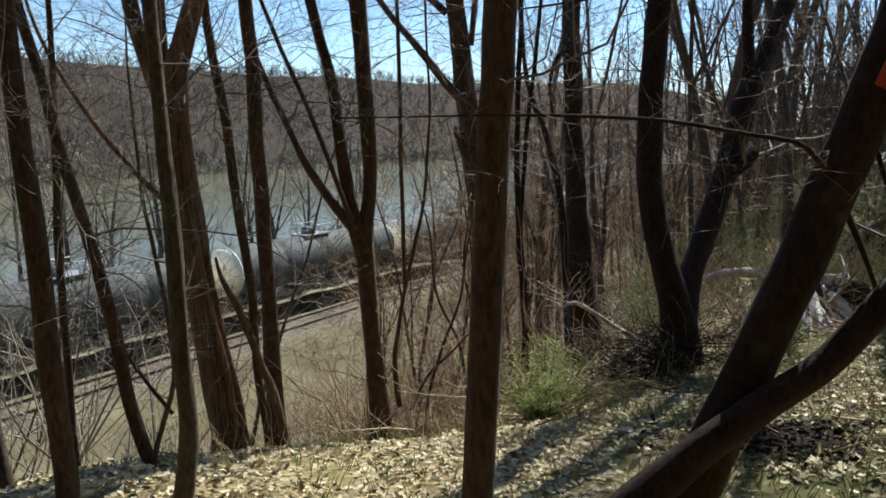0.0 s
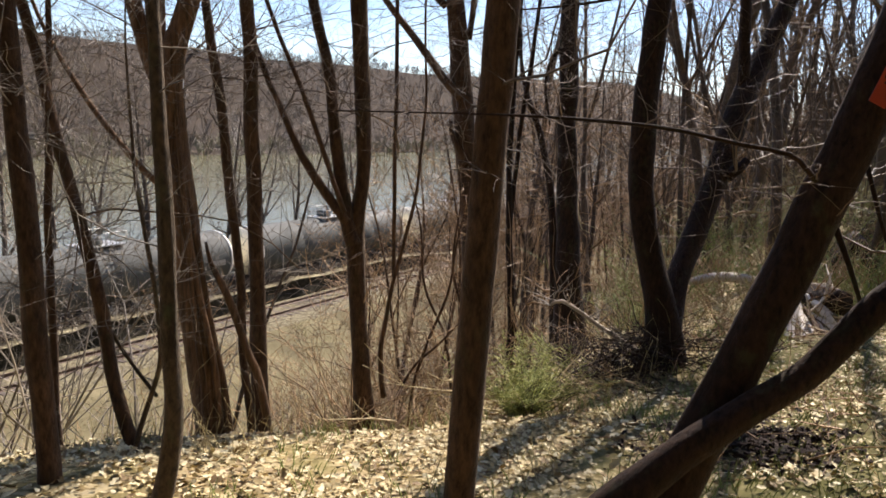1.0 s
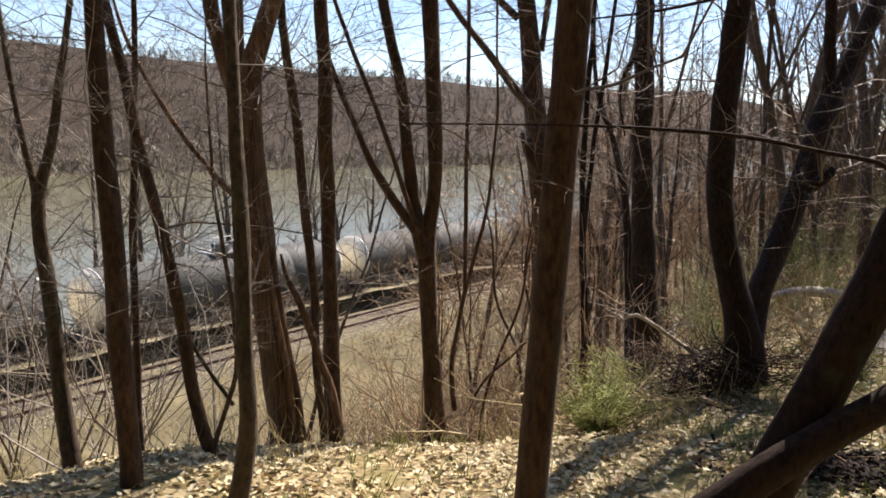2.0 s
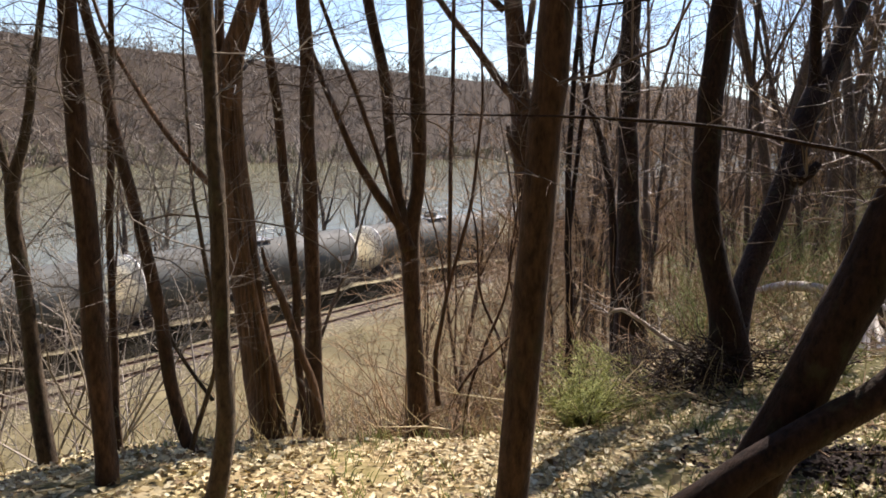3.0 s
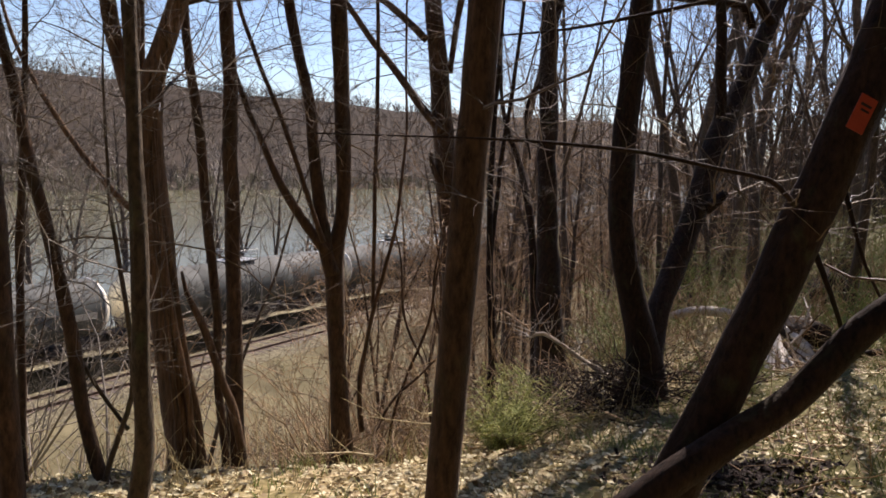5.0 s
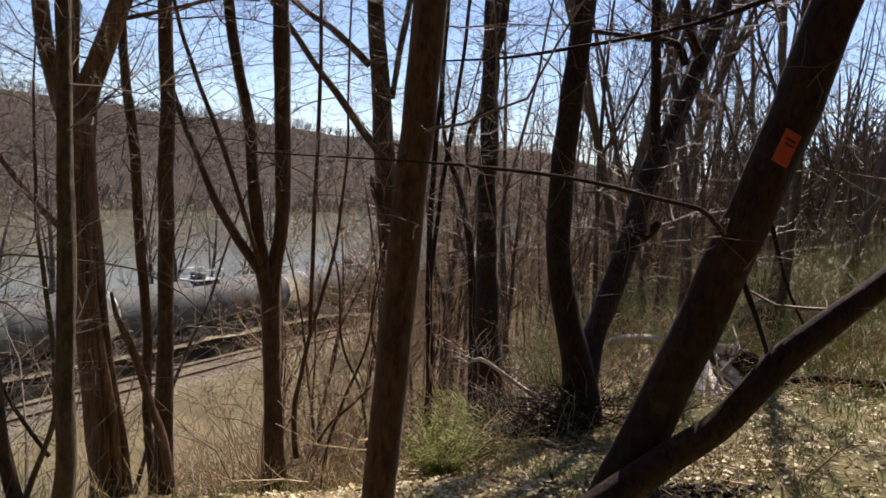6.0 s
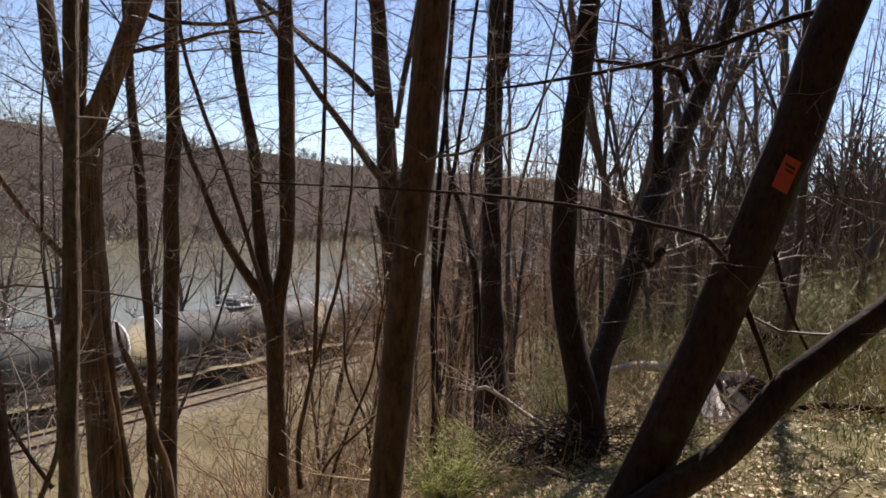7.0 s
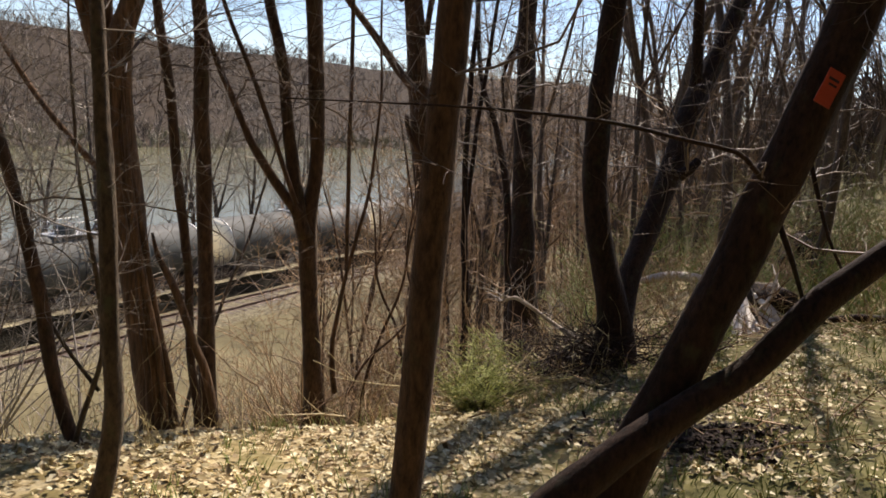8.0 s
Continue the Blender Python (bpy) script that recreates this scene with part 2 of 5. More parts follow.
def water_mat():
    m, nt, b = mat("river_water", 0.15, 0, 0.14)
    p = coords(nt, (1, 1, 1), -TH)
    f = noise_tex(nt, p, 0.05, 5)
    c = ramp(nt, f, [(0.3, (0.125, 0.12, 0.062)), (0.7, (0.175, 0.165, 0.09))])
    nt.links.new(c, b.inputs["Base Color"])
    w = noise_tex(nt, p, 1.6, 4)
    bump(nt, b, w, 0.2, 0.06)
    return m


WATER = water_mat()


# ---- mesh builders ----
class Shape:
    """Collects vertices and faces of one mesh."""

    def __init__(self):
        self.v, self.f = [], []

    def tube(self, pts, radii, sides=3, rough=0.0, seed=0.0, cap=True, close=False):
        n = len(pts)
        base = len(self.v)
        ref = Vector((0.31, 0.95, 0.12))
        for i in range(n):
            a, b = pts[max(0, i - 1)], pts[min(n - 1, i + 1)]
            d = (b - a)
            d = d.normalized() if d.length > 1e-9 else Vector((0, 0, 1))
            s = d.cross(ref)
            if s.length < 0.05:
                s = d.cross(Vector((1, 0, 0)))
            s.normalize()
            q = d.cross(s)
            p, r = pts[i], radii[i]
            for k in range(sides):
                w = 2 * math.pi * k / sides
                cw, sw = math.cos(w), math.sin(w)
                rr = r
                if rough:
                    rr = r * (1 + rough * noise.noise((cw * 2.2 + seed, sw * 2.2, p.z * 1.6)) + rough * 0.6 * noise.noise((cw * 6, sw * 6 + seed, p.z * 3.5)))
                self.v.append((p.x + (s.x * cw + q.x * sw) * rr, p.y + (s.y * cw + q.y * sw) * rr, p.z + (s.z * cw + q.z * sw) * rr))
        for i in range(n - 1):
            o = base + i * sides
            for k in range(sides):
                k2 = (k + 1) % sides
                self.f.append((o + k, o + k2, o + sides + k2, o + sides + k))
        if cap:
            o = base + (n - 1) * sides
            self.f.append(tuple(range(o, o + sides)))
            self.f.append(tuple(range(base + sides - 1, base - 1, -1)))

    def box(self, cx, cy, cz, sx, sy, sz, m=None):
        o = len(self.v)
        for z in (-0.5, 0.5):
            for x, y in ((-0.5, -0.5), (0.5, -0.5), (0.5, 0.5), (-0.5, 0.5)):
                p = Vector((cx + x * sx, cy + y * sy, cz + z * sz))
                self.v.append(tuple(m @ p if m else p))
        for q in ((3, 2, 1, 0), (4, 5, 6, 7), (0, 1, 5, 4), (1, 2, 6, 5), (2, 3, 7, 6), (3, 0, 4, 7)):
            self.f.append(tuple(o + i for i in q))

    def lathe_x(self, profile, sides=32, cy=0.0, cz=0.0):
        """Turns (x, radius) pairs about an axis along x."""
        o = len(self.v)
        for x, r in profile:
            for k in range(sides):
                w = 2 * math.pi * k / sides
                self.v.append((x, cy + r * math.cos(w), cz + r * math.sin(w)))
        for i in range(len(profile) - 1):
            for k in range(sides):
                k2 = (k + 1) % sides
                a = o + i * sides
                self.f.append((a + k, a + k2, a + sides + k2, a + sides + k))

    def lathe_y(self, profile, sides, cx, cz):
        o = len(self.v)
        for y, r in profile:
            for k in range(sides):
                w = 2 * math.pi * k / sides
                self.v.append((cx + r * math.cos(w), y, cz + r * math.sin(w)))
        for i in range(len(profile) - 1):
            for k in range(sides):
                k2 = (k + 1) % sides
                a = o + i * sides
                self.f.append((a + k2, a + k, a + sides + k, a + sides + k2))
        self.f.append(tuple(range(o, o + sides)))
        a = o + (len(profile) - 1) * sides
        self.f.append(tuple(range(a + sides - 1, a - 1, -1)))

    def data(self, name, material, smooth=True):
        me = bpy.data.meshes.new(name)
        me.from_pydata(self.v, [], self.f)
        me.materials.append(material)
        if smooth:
            me.polygons.foreach_set("use_smooth", [True] * len(me.polygons))
        me.update()
        return me


def part(name, shape, material, parent, label="", smooth=True):
    ob = new(name, shape.data(name, material, smooth))
    ob.parent = parent
    if label:
        tagged(ob, label)
    return ob


def spline(pts, step):
    """A smooth line through points (x, y, z, r)."""
    out, rad = [], []
    P = [pts[0]] + list(pts) + [pts[-1]]
    for i in range(1, len(P) - 2):
        a, b, c, d = (np.array(P[j], float) for j in (i - 1, i, i + 1, i + 2))
        n = max(2, int(np.linalg.norm((c - b)[:3]) / step))
        for k in range(n):
            t = k / n
            q = 0.5 * (2 * b + (c - a) * t + (2 * a - 5 * b + 4 * c - d) * t * t + (3 * b - a - 3 * c + d) * t ** 3)
            out.append(Vector(q[:3]))
            rad.append(max(0.002, float(q[3])))
    out.append(Vector(pts[-1][:3]))
    rad.append(max(0.002, pts[-1][3]))
    return out, rad


def twig(sh, p, d, length, r, level, rng, droop=0.0, kids=5, rmin=0.0015, fine=0):
    """A kinked, wandering twig that turns at its nodes, with side twigs there."""
    n = (2, 3, 5, 6)[level] + (fine if level else fine // 2)
    pts, rad = [p.copy()], [max(r, rmin)]
    d = d.normalized()
    curl = Vector((rng.uniform(-1, 1), rng.uniform(-1, 1), rng.uniform(-0.5, 0.8))) * 0.08
    for i in range(n):
        kick = 0.5 if rng.random() < 0.4 else 0.2
        d = (d + Vector((rng.uniform(-1, 1), rng.uniform(-1, 1), rng.uniform(-1, 1))) * kick + curl + Vector((0, 0, 0.05 - droop))).normalized()
        p = p + d * (length / n) * rng.uniform(0.6, 1.4)
        pts.append(p)
        rad.append(max(rmin * 0.7, r * (1 - 0.75 * (i + 1) / n)))
    sh.tube(pts, rad, 4 if r > 0.02 and level > 1 else 3, cap=False)
    if level:
        for _ in range(kids):
            i = rng.randint(1, n)
            side = Vector((rng.uniform(-1, 1), rng.uniform(-1, 1), rng.uniform(-0.5, 0.9)))
            dd = (pts[i] - pts[i - 1]).normalized() * 0.7 + side
            twig(sh, pts[i], dd, length * rng.uniform(0.3, 0.65), rad[i] * 0.65, level - 1, rng, droop, max(2, kids - 1), rmin, fine)


# ---- ground, water, railway ----
def steps_of(*runs):
    out = []
    for a, b, n in runs:
        out += [a + (b - a) * i / n for i in range(n)]
    return out + [runs[-1][1]]


def build_ground():
    us = steps_of((-900, -100, 14), (-100, -12, 26), (-12, 24, 170), (24, 70, 60), (70, 200, 50), (200, 900, 50), (900, 3200, 40))
    vs = steps_of((-900, -80, 12), (-80, -8, 30), (-8, 9, 90), (9, 26, 34), (26, 50, 34), (50, 200, 12), (200, 250, 12), (250, 640, 48), (640, 2200, 24))
    s = Shape()
    for v in vs:
        for u in us:
            x, y = xy(u, v)
            s.v.append((x, y, height(u, v)))
    w = len(us)
    for j in range(len(vs) - 1):
        for i in range(w - 1):
            a = j * w + i
            s.f.append((a, a + w, a + w + 1, a + 1))
    ob = new("ground", s.data("ground", GROUND))
    return tagged(ob, "leaf-strewn woodland hillside dropping to a bare dirt railway bed", "ground", kind="structure")


GROUND_OB = build_ground()


def build_water():
    s = Shape()
    us = steps_of((-900, 3200, 40))
    for v in (43, 100, 160, 235):
        for u in us:
            s.v.append((*xy(u, v), WATER_Z))
    for j in range(3):
        for i in range(40):
            a = j * 41 + i
            s.f.append((a, a + 41, a + 42, a + 1))
    return tagged(new("water", s.data("water", WATER)), "calm grey-green river beyond the railway", "river", kind="structure")


build_water()
TRACK_M = Matrix.Rotation(math.pi / 2 - TH, 4, "Z")


def track_pose(u, v, z=RAIL_Z):
    x, y = xy(u, v)
    return Matrix.Translation((x, y, z)) @ TRACK_M


def build_track(v, label, ties):
    root = new("railway_track")
    root.matrix_world = track_pose(0, v)
    tagged(root, label, "railway track", "railway tracks", "structure")
    bed = Shape()
    xs = steps_of((-120, 300, 210))
    prof = [(-2.9, -0.75), (-2.0, -0.3), (-1.5, -0.175), (0, -0.165), (1.5, -0.175), (2.0, -0.3), (2.9, -0.75)]
    # Widened so the shade colour also covers the ground beyond the train.
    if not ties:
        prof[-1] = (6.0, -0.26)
    for x in xs:
        for y, z in prof:
            bed.v.append((x, y + 0.12 * noise.noise((x * 0.7, y, v)), z + 0.05 * noise.noise((x * 1.3, y * 2, v))))
    for i in range(len(xs) - 1):
        for k in range(6):
            a = i * 7 + k
            bed.f.append((a, a + 7, a + 8, a + 1))
    part("ballast", bed, BALLAST if ties else BALLAST_SHADE, root, "grey crushed stone ballast" if ties else "ballast darkened for the shade under the train")
    for side in (-0.7175, 0.7175):
        r = Shape()
        sec = [(-0.07, -0.17), (0.07, -0.17), (0.07, -0.15), (0.012, -0.12), (0.012, -0.05), (0.036, -0.035), (0.034, -0.002), (0.02, 0), (-0.02, 0), (-0.034, -0.002), (-0.036, -0.035), (-0.012, -0.05), (-0.012, -0.12), (-0.07, -0.15)]
        for x in (-120, 300):
            for y, z in sec:
                r.v.append((x, side + y, z))
        k = len(sec)
        for i in range(k):
            r.f.append((i, (i + 1) % k, k + (i + 1) % k, k + i))
        part("rail", r, RAIL, root, "rusty steel rail", False)
    t = Shape()
    if ties:
        t.box(0, 0, -0.245, 0.23, 2.6, 0.16)
        me = t.data("tie", TIE, False)
        for i in range(280):
            o = new("tie", me)
            o.parent = root
            o.location = (-12 + i * 0.55, 0.03 * math.sin(i * 7.3), 0.012 * math.sin(i * 3.1))
            o.rotation_euler = (0, 0, 0.02 * math.sin(i * 5.7))
    else:
        for i in range(560):
            t.box(-100 + i * 0.55, 0, -0.245, 0.23, 2.6, 0.16)
        part("ties", t, TIE, root, "weathered timber ties", False)["kind"] = "stuff"
    return root


# ---- tank cars ----
CAR_L, HALF, TANK_R, TANK_Z = 18.8, 8.05, 1.55, 2.72
SPEED, FIRST_U = 15.9, 3.75


def build_car():
    root = new("tank_car")
    tagged(root, "grey railway tank car with cream ends on the far track", "tank car", "tank cars of the train")
    s = Shape()
    prof = [(-HALF, TANK_R)]
    for i in range(1, 17):
        x = -HALF + i * 2 * HALF / 16
        prof += [(x - 0.012, TANK_R), (x, TANK_R - 0.006), (x + 0.012, TANK_R)] if i % 4 == 0 and i < 16 else [(x, TANK_R)]
    s.lathe_x(prof, 44, 0, TANK_Z)
    part("tank", s, TANK, root, "dull grey painted steel tank barrel")
    for e in (-1, 1):
        c = Shape()
        pr = [(e * (HALF + 0.72 * math.sin(a)), max(0.001, (TANK_R - 0.01) * math.cos(a))) for a in [i * math.pi / 2 / 10 for i in range(11)]]
        c.lathe_x(pr if e > 0 else pr[::-1], 44, 0, TANK_Z)
        end = part("tank_end", c, CREAM, root, "cream domed tank end")
        r = Shape()
        pr = [(e * HALF - 0.05, TANK_R), (e * HALF - 0.045, TANK_R + 0.035), (e * HALF + 0.045, TANK_R + 0.035), (e * HALF + 0.05, TANK_R - 0.02)]
        r.lathe_x(pr, 44, 0, TANK_Z)
        part("rim", r, RIM, root, "tank end weld rim whitened for its sun highlight")
        b = Shape()
        b.box(e * (HALF + 0.1), 0, 1.05, 2.3, 0.7, 0.4)
        b.box(e * (HALF + 1.05), 0, 1.1, 0.2, 2.6, 0.25)
        b.box(e * (HALF - 0.6), 0, 1.35, 1.2, 2.4, 0.3)
        b.box(e * (HALF + 1.25), 0, 0.87, 0.35, 0.3, 0.28)
        part("stub_sill", b, STEEL_DARK, root, "dark steel stub sill and coupler", False)
        lad = Shape()
        for yy in (-1.35, 1.35):
            for xx in (0.72, 1.12):
                lad.tube([Vector((e * (HALF + xx), yy, 0.55)), Vector((e * (HALF + xx), yy, 2.3))], [0.025, 0.025], 6)
            for k in range(5):
                lad.tube([Vector((e * (HALF + 0.72), yy, 0.65 + k * 0.36)), Vector((e * (HALF + 1.12), yy, 0.65 + k * 0.36))], [0.018, 0.018], 5)
        lad.tube([Vector((e * (HALF + 1.12), -1.35, 2.0)), Vector((e * (HALF + 1.12), 1.35, 2.0))], [0.022, 0.022], 6)
        part("end_ladder", lad, STEEL_DARK, root)
        tr = new("bogie")
        tr.parent = root
        tr.location = (e * 6.5, 0, 0)
        fr = Shape()
        for yy in (-1.02, 1.02):
            fr.box(0, yy, 0.5, 1.3, 0.16, 0.22)
            fr.box(0, yy, 0.72, 0.75, 0.18, 0.2)
            for k in (-1, 1):
                fr.box(k * 0.86, yy, 0.5, 0.5, 0.18, 0.26)
                fr.box(k * 0.2, yy, 0.32, 0.1, 0.14, 0.26)
        fr.box(0, 0, 0.75, 0.42, 2.2, 0.26)
        part("side_frame", fr, STEEL_DARK, tr, "black cast bogie frame", False)
        for k in (-1, 1):
            w = Shape()
            for yy in (-0.72, 0.72):
                q = 0.07 if yy > 0 else -0.07
                w.lathe_y([(yy - q, 0.47), (yy - q * 0.6, 0.48), (yy - q * 0.5, 0.455), (yy + q, 0.45), (yy + q, 0.36), (yy + q * 0.3, 0.34), (yy + q * 0.3, 0.14), (yy + q * 1.3, 0.12)], 22, 0, 0)
            w.lathe_y([(-1.05, 0.075), (1.05, 0.075)], 8, 0, 0)
            o = part("wheelset", w, WHEEL, tr)
            o.location = (k * 0.86, 0, 0.455)
    top = TANK_Z + TANK_R
    p = Shape()
    p.box(0, 0, top + 0.04, 2.5, 1.6, 0.06)
    for k in (-1, 1):
        p.box(k * 1.0, 0, top - 0.1, 0.08, 1.5, 0.3)
    part("platform", p, GALV, root, "galvanised top walkway", False)
    h = Shape()
    ang = [2 * math.pi * i / 20 for i in range(20)]
    for z, r in ((top, 0.5), (top + 0.42, 0.5), (top + 0.5, 0.44), (top + 0.52, 0.1)):
        for a in ang:
            h.v.append((-0.2 + r * math.cos(a), r * math.sin(a), z))
    for j in range(3):
        for i in range(20):
            a, b2 = j * 20 + i, j * 20 + (i + 1) % 20
            h.f.append((a, b2, b2 + 20, a + 20))
    h.f.append(tuple(range(60, 80)))
    part("manway_dome", h, FITTING, root, "dark valve housing on the tank top")
    g = Shape()
    for yy in (-0.8, 0.8):
        for k in range(5):
            x = -1.25 + k * 0.625
            g.tube([Vector((x, yy, top + 0.05)), Vector((x, yy, top + 0.72))], [0.022, 0.022], 5)
        for z in (0.4, 0.72):
            g.tube([Vector((-1.25, yy, top + z)), Vector((1.25, yy, top + z))], [0.02, 0.02], 5)
    for x in (-1.25, 1.25):
        for z in (0.4, 0.72):
            g.tube([Vector((x, -0.8, top + z)), Vector((x, 0.8, top + z))], [0.02, 0.02], 5)
    part("guard_rail", g, GALV, root, "thin metal guard rail")
    sl = Shape()
    for yy in (-1, 1):
        for xx in (-0.25, 0.25):
            pts = [Vector((xx, yy * (TANK_R + 0.12) * math.cos(a), TANK_Z + (TANK_R + 0.12) * math.sin(a))) for a in [math.radians(q) for q in (-35, -10, 15, 40, 60)]]
            sl.tube([Vector((xx, yy * 1.45, 0.8))] + pts, [0.022] * 6, 5)
        for q in range(-30, 60, 11):
            a = math.radians(q)
            y_, z_ = yy * (TANK_R + 0.12) * math.cos(a), TANK_Z + (TANK_R + 0.12) * math.sin(a)
            sl.tube([Vector((-0.25, y_, z_)), Vector((0.25, y_, z_))], [0.016, 0.016], 5)
    part("side_ladder", sl, STEEL_DARK, root)
    for yy in (-1, 1):
        pl = Shape()
        pl.box(HALF - 1.2, yy * (TANK_R + 0.006), TANK_Z - 0.1, 1.3, 0.02, 0.32)
        part("placard", pl, GALV, root, "pale lettering panel with unreadable marks", False)
    un = Shape()
    un.box(-1.8, 0, 1.0, 1.1, 1.0, 0.3)
    un.lathe_y([(-0.5, 0.2), (0.5, 0.2)], 12, 1.6, 0.95)
    un.tube([Vector((-5.5, 1.2, 1.2)), Vector((5.5, 1.2, 1.2))], [0.03, 0.03], 6)
    un.tube([Vector((-5.5, -1.2, 1.2)), Vector((5.5, -1.2, 1.2))], [0.03, 0.03], 6)
    part("brake_gear", un, STEEL_DARK, root, "dark brake gear under the tank", False)
    return root


# ---- trees ----
def near_tree(label, stems, material, seed, sides=14, twigs=26, twig_len=0.9, tmat=None, low=1.4, rough=0.12):
    rng = random.Random(seed)
    x, y, z, r = stems[0][0]
    gz = ground_z(x, y)
    base = stems[0]
    if z > gz - 0.1:
        base = [(x, y, gz - 0.12, r * 1.35)] + base
    root = new("tree")
    root.location = (x, y, gz)
    tagged(root, label, "tree", "bare trees on the hillside")
    off = Vector((x, y, gz))
    tw, bw = Shape(), Shape()
    for i, stem in enumerate([base] + stems[1:]):
        pts, rad = spline(stem, 0.07)
        pts = [p - off for p in pts]
        wob = 0.0022 * y
        pts = [p + Vector((noise.noise((p.z * 1.7, seed, i)) * wob + noise.noise((p.z * 5, seed, i)) * 0.004, noise.noise((p.z * 1.7, i, seed + 9)) * wob, 0)) for p in pts]
        s = Shape()
        thick = max(rad)
        s.tube(pts, rad, sides if thick > 0.03 else 8, rough if thick > 0.03 else 0.06, seed * 1.7 + i * 3.3)
        part("trunk" if i == 0 else "limb", s, material, root)
        count = int(2.3 * twigs * min(1, len(pts) / 60) * (1 if thick > 0.02 else 0.7)) + 2
        for k in range(count):
            j = rng.randint(0, len(pts) - 2)
            if pts[j].z + gz < low and thick > 0.02:
                continue
            ang = rng.uniform(0, 2 * math.pi)
            d = Vector((math.cos(ang), math.sin(ang), rng.uniform(-0.25, 0.6)))
            if rad[j] > 0.03:
                twig(tw, pts[j], d, twig_len * rng.uniform(0.6, 1.6), min(rng.choice((0.004, 0.005, 0.009)) * min(1, y / 7), rad[j] * 0.25), 2, rng, 0.04, 4, 0.0012, 2)
            else:
                twig(tw, pts[j], d, twig_len * rng.uniform(0.35, 0.9), min(0.004, rad[j] * 0.5), 1, rng, 0.04, 4, 0.0012, 2)
        if thick > 0.04:
            for k in range(4):
                j = rng.randint(len(pts) // 5, len(pts) - 2)
                if pts[j].z + gz < max(low, 0.9):
                    continue
                ang = rng.uniform(0, 2 * math.pi)
                d = Vector((math.cos(ang), math.sin(ang), rng.uniform(-0.1, 0.7)))
                twig(bw, pts[j], d, rng.uniform(1.2, 2.2), min(0.016, rad[j] * 0.3) * min(1, y / 6), 2, rng, 0.02, 4, 0.0013, 3)
        # Upper crown above the view, added to cut skylight on the ground.
        if thick > 0.02 and y < 8.5:
            for k in range(9):
                j = rng.randint(len(pts) // 2, len(pts) - 2)
                if pts[j].z + gz < 4.2:
                    continue
                ang = rng.uniform(0, 2 * math.pi)
                twig(bw, pts[j], Vector((math.cos(ang), math.sin(ang), rng.uniform(0.2, 1.2))), rng.uniform(1.6, 2.8), max(0.014, rad[j] * 0.4), 3, rng, 0.0, 4, 0.004)
    if bw.v:
        tagged(part("branch_spray", bw, TWIG, root), kind="stuff")
    if tw.v:
        tagged(part("twig_spray", tw, tmat or TWIG, root), kind="stuff")
    return root


def bare_tree(label, h, r, seed, material, tmat, group, limbs=13, spread=0.35, first=0.3, rmin=0.004, forks=0, crook=0.05):
    """A bare tree built about its own base: a crooked trunk, forked limbs, a crown of twigs."""
    rng = random.Random(seed)
    root = new("tree")
    tagged(root, label, "tree", group)

    def stem(p, lean, length, r0, n):
        pts, rad = [p.copy()], [r0]
        for i in range(n):
            lean = lean + Vector((rng.uniform(-1, 1), rng.uniform(-1, 1), 0)) * crook - Vector((lean.x, lean.y, 0)) * 0.12
            p = p + Vector((lean.x, lean.y, 1)) * (length / n)
            pts.append(p)
            rad.append(r0 * (1 - 0.85 * (i + 1) / n))
        return pts, rad

    pts, rad = stem(Vector((0, 0, -0.3)), Vector((rng.uniform(-0.1, 0.1), rng.uniform(-0.1, 0.1), 0)), h + 0.3, r * 1.15, 10)
    rad[0] = r * 1.5
    s = Shape()
    s.tube(pts, rad, 8, 0.14, seed)
    part("trunk", s, material, root)
    stems = [(pts, rad, first)]
    for k in range(forks):
        i = rng.randint(2, 5)
        a = rng.uniform(0, 2 * math.pi)
        q, w = stem(pts[i], Vector((math.cos(a), math.sin(a), 0)) * rng.uniform(0.3, 0.65), h * rng.uniform(0.45, 0.65), rad[i] * rng.uniform(0.5, 0.8), 8)
        s = Shape()
        s.tube(q, w, 6, 0.12, seed + k)
        part("limb", s, material, root)
        stems.append((q, w, 0.2))
    c = Shape()
    for k in range(limbs):
        q_, w_, f_ = stems[k % len(stems)]
        t = rng.uniform(f_, 0.97) * (len(q_) - 1)
        i = int(t)
        q = q_[i].lerp(q_[i + 1], t - i)
        a = rng.uniform(0, 2 * math.pi)
        d = Vector((math.cos(a), math.sin(a), rng.uniform(0.2, 1.3)))
        twig(c, q, d, h * spread * rng.uniform(0.5, 1.1) * (1.15 - t / len(q_) * 0.6), w_[i] * 0.5, 3 if k % 3 == 0 else 2, rng, 0.0, 4 if k % 2 else 3, rmin)
    tagged(part("crown", c, tmat, root), kind="stuff")
    return root


near_tree("crooked grey tree at the slope edge", [
    [(-2.76, 4.70, -0.95, 0.068), (-2.83, 4.70, -0.48, 0.058), (-2.88, 4.70, 0.05, 0.051), (-2.92, 4.70, 0.56, 0.048), (-2.97, 4.70, 0.92, 0.044), (-2.96, 4.70, 1.17, 0.041), (-2.87, 4.70, 1.48, 0.031), (-2.79, 4.70, 1.89, 0.026), (-2.72, 4.70, 2.29, 0.020), (-2.50, 4.70, 3.87, 0.017), (-2.34, 4.70, 5.86, 0.012), (-2.31, 4.70, 7.76, 0.005)],
    [(-2.96, 4.70, 1.03, 0.027), (-3.00, 4.70, 1.27, 0.024), (-3.06, 4.70, 1.55, 0.020), (-3.11, 4.70, 1.88, 0.017), (-3.32, 4.70, 3.47, 0.015), (-3.47, 4.70, 5.45, 0.010), (-3.50, 4.70, 7.35, 0.004)]], BARK_GREY, 20, twigs=42, tmat=TWIG_PALE, low=0.3)
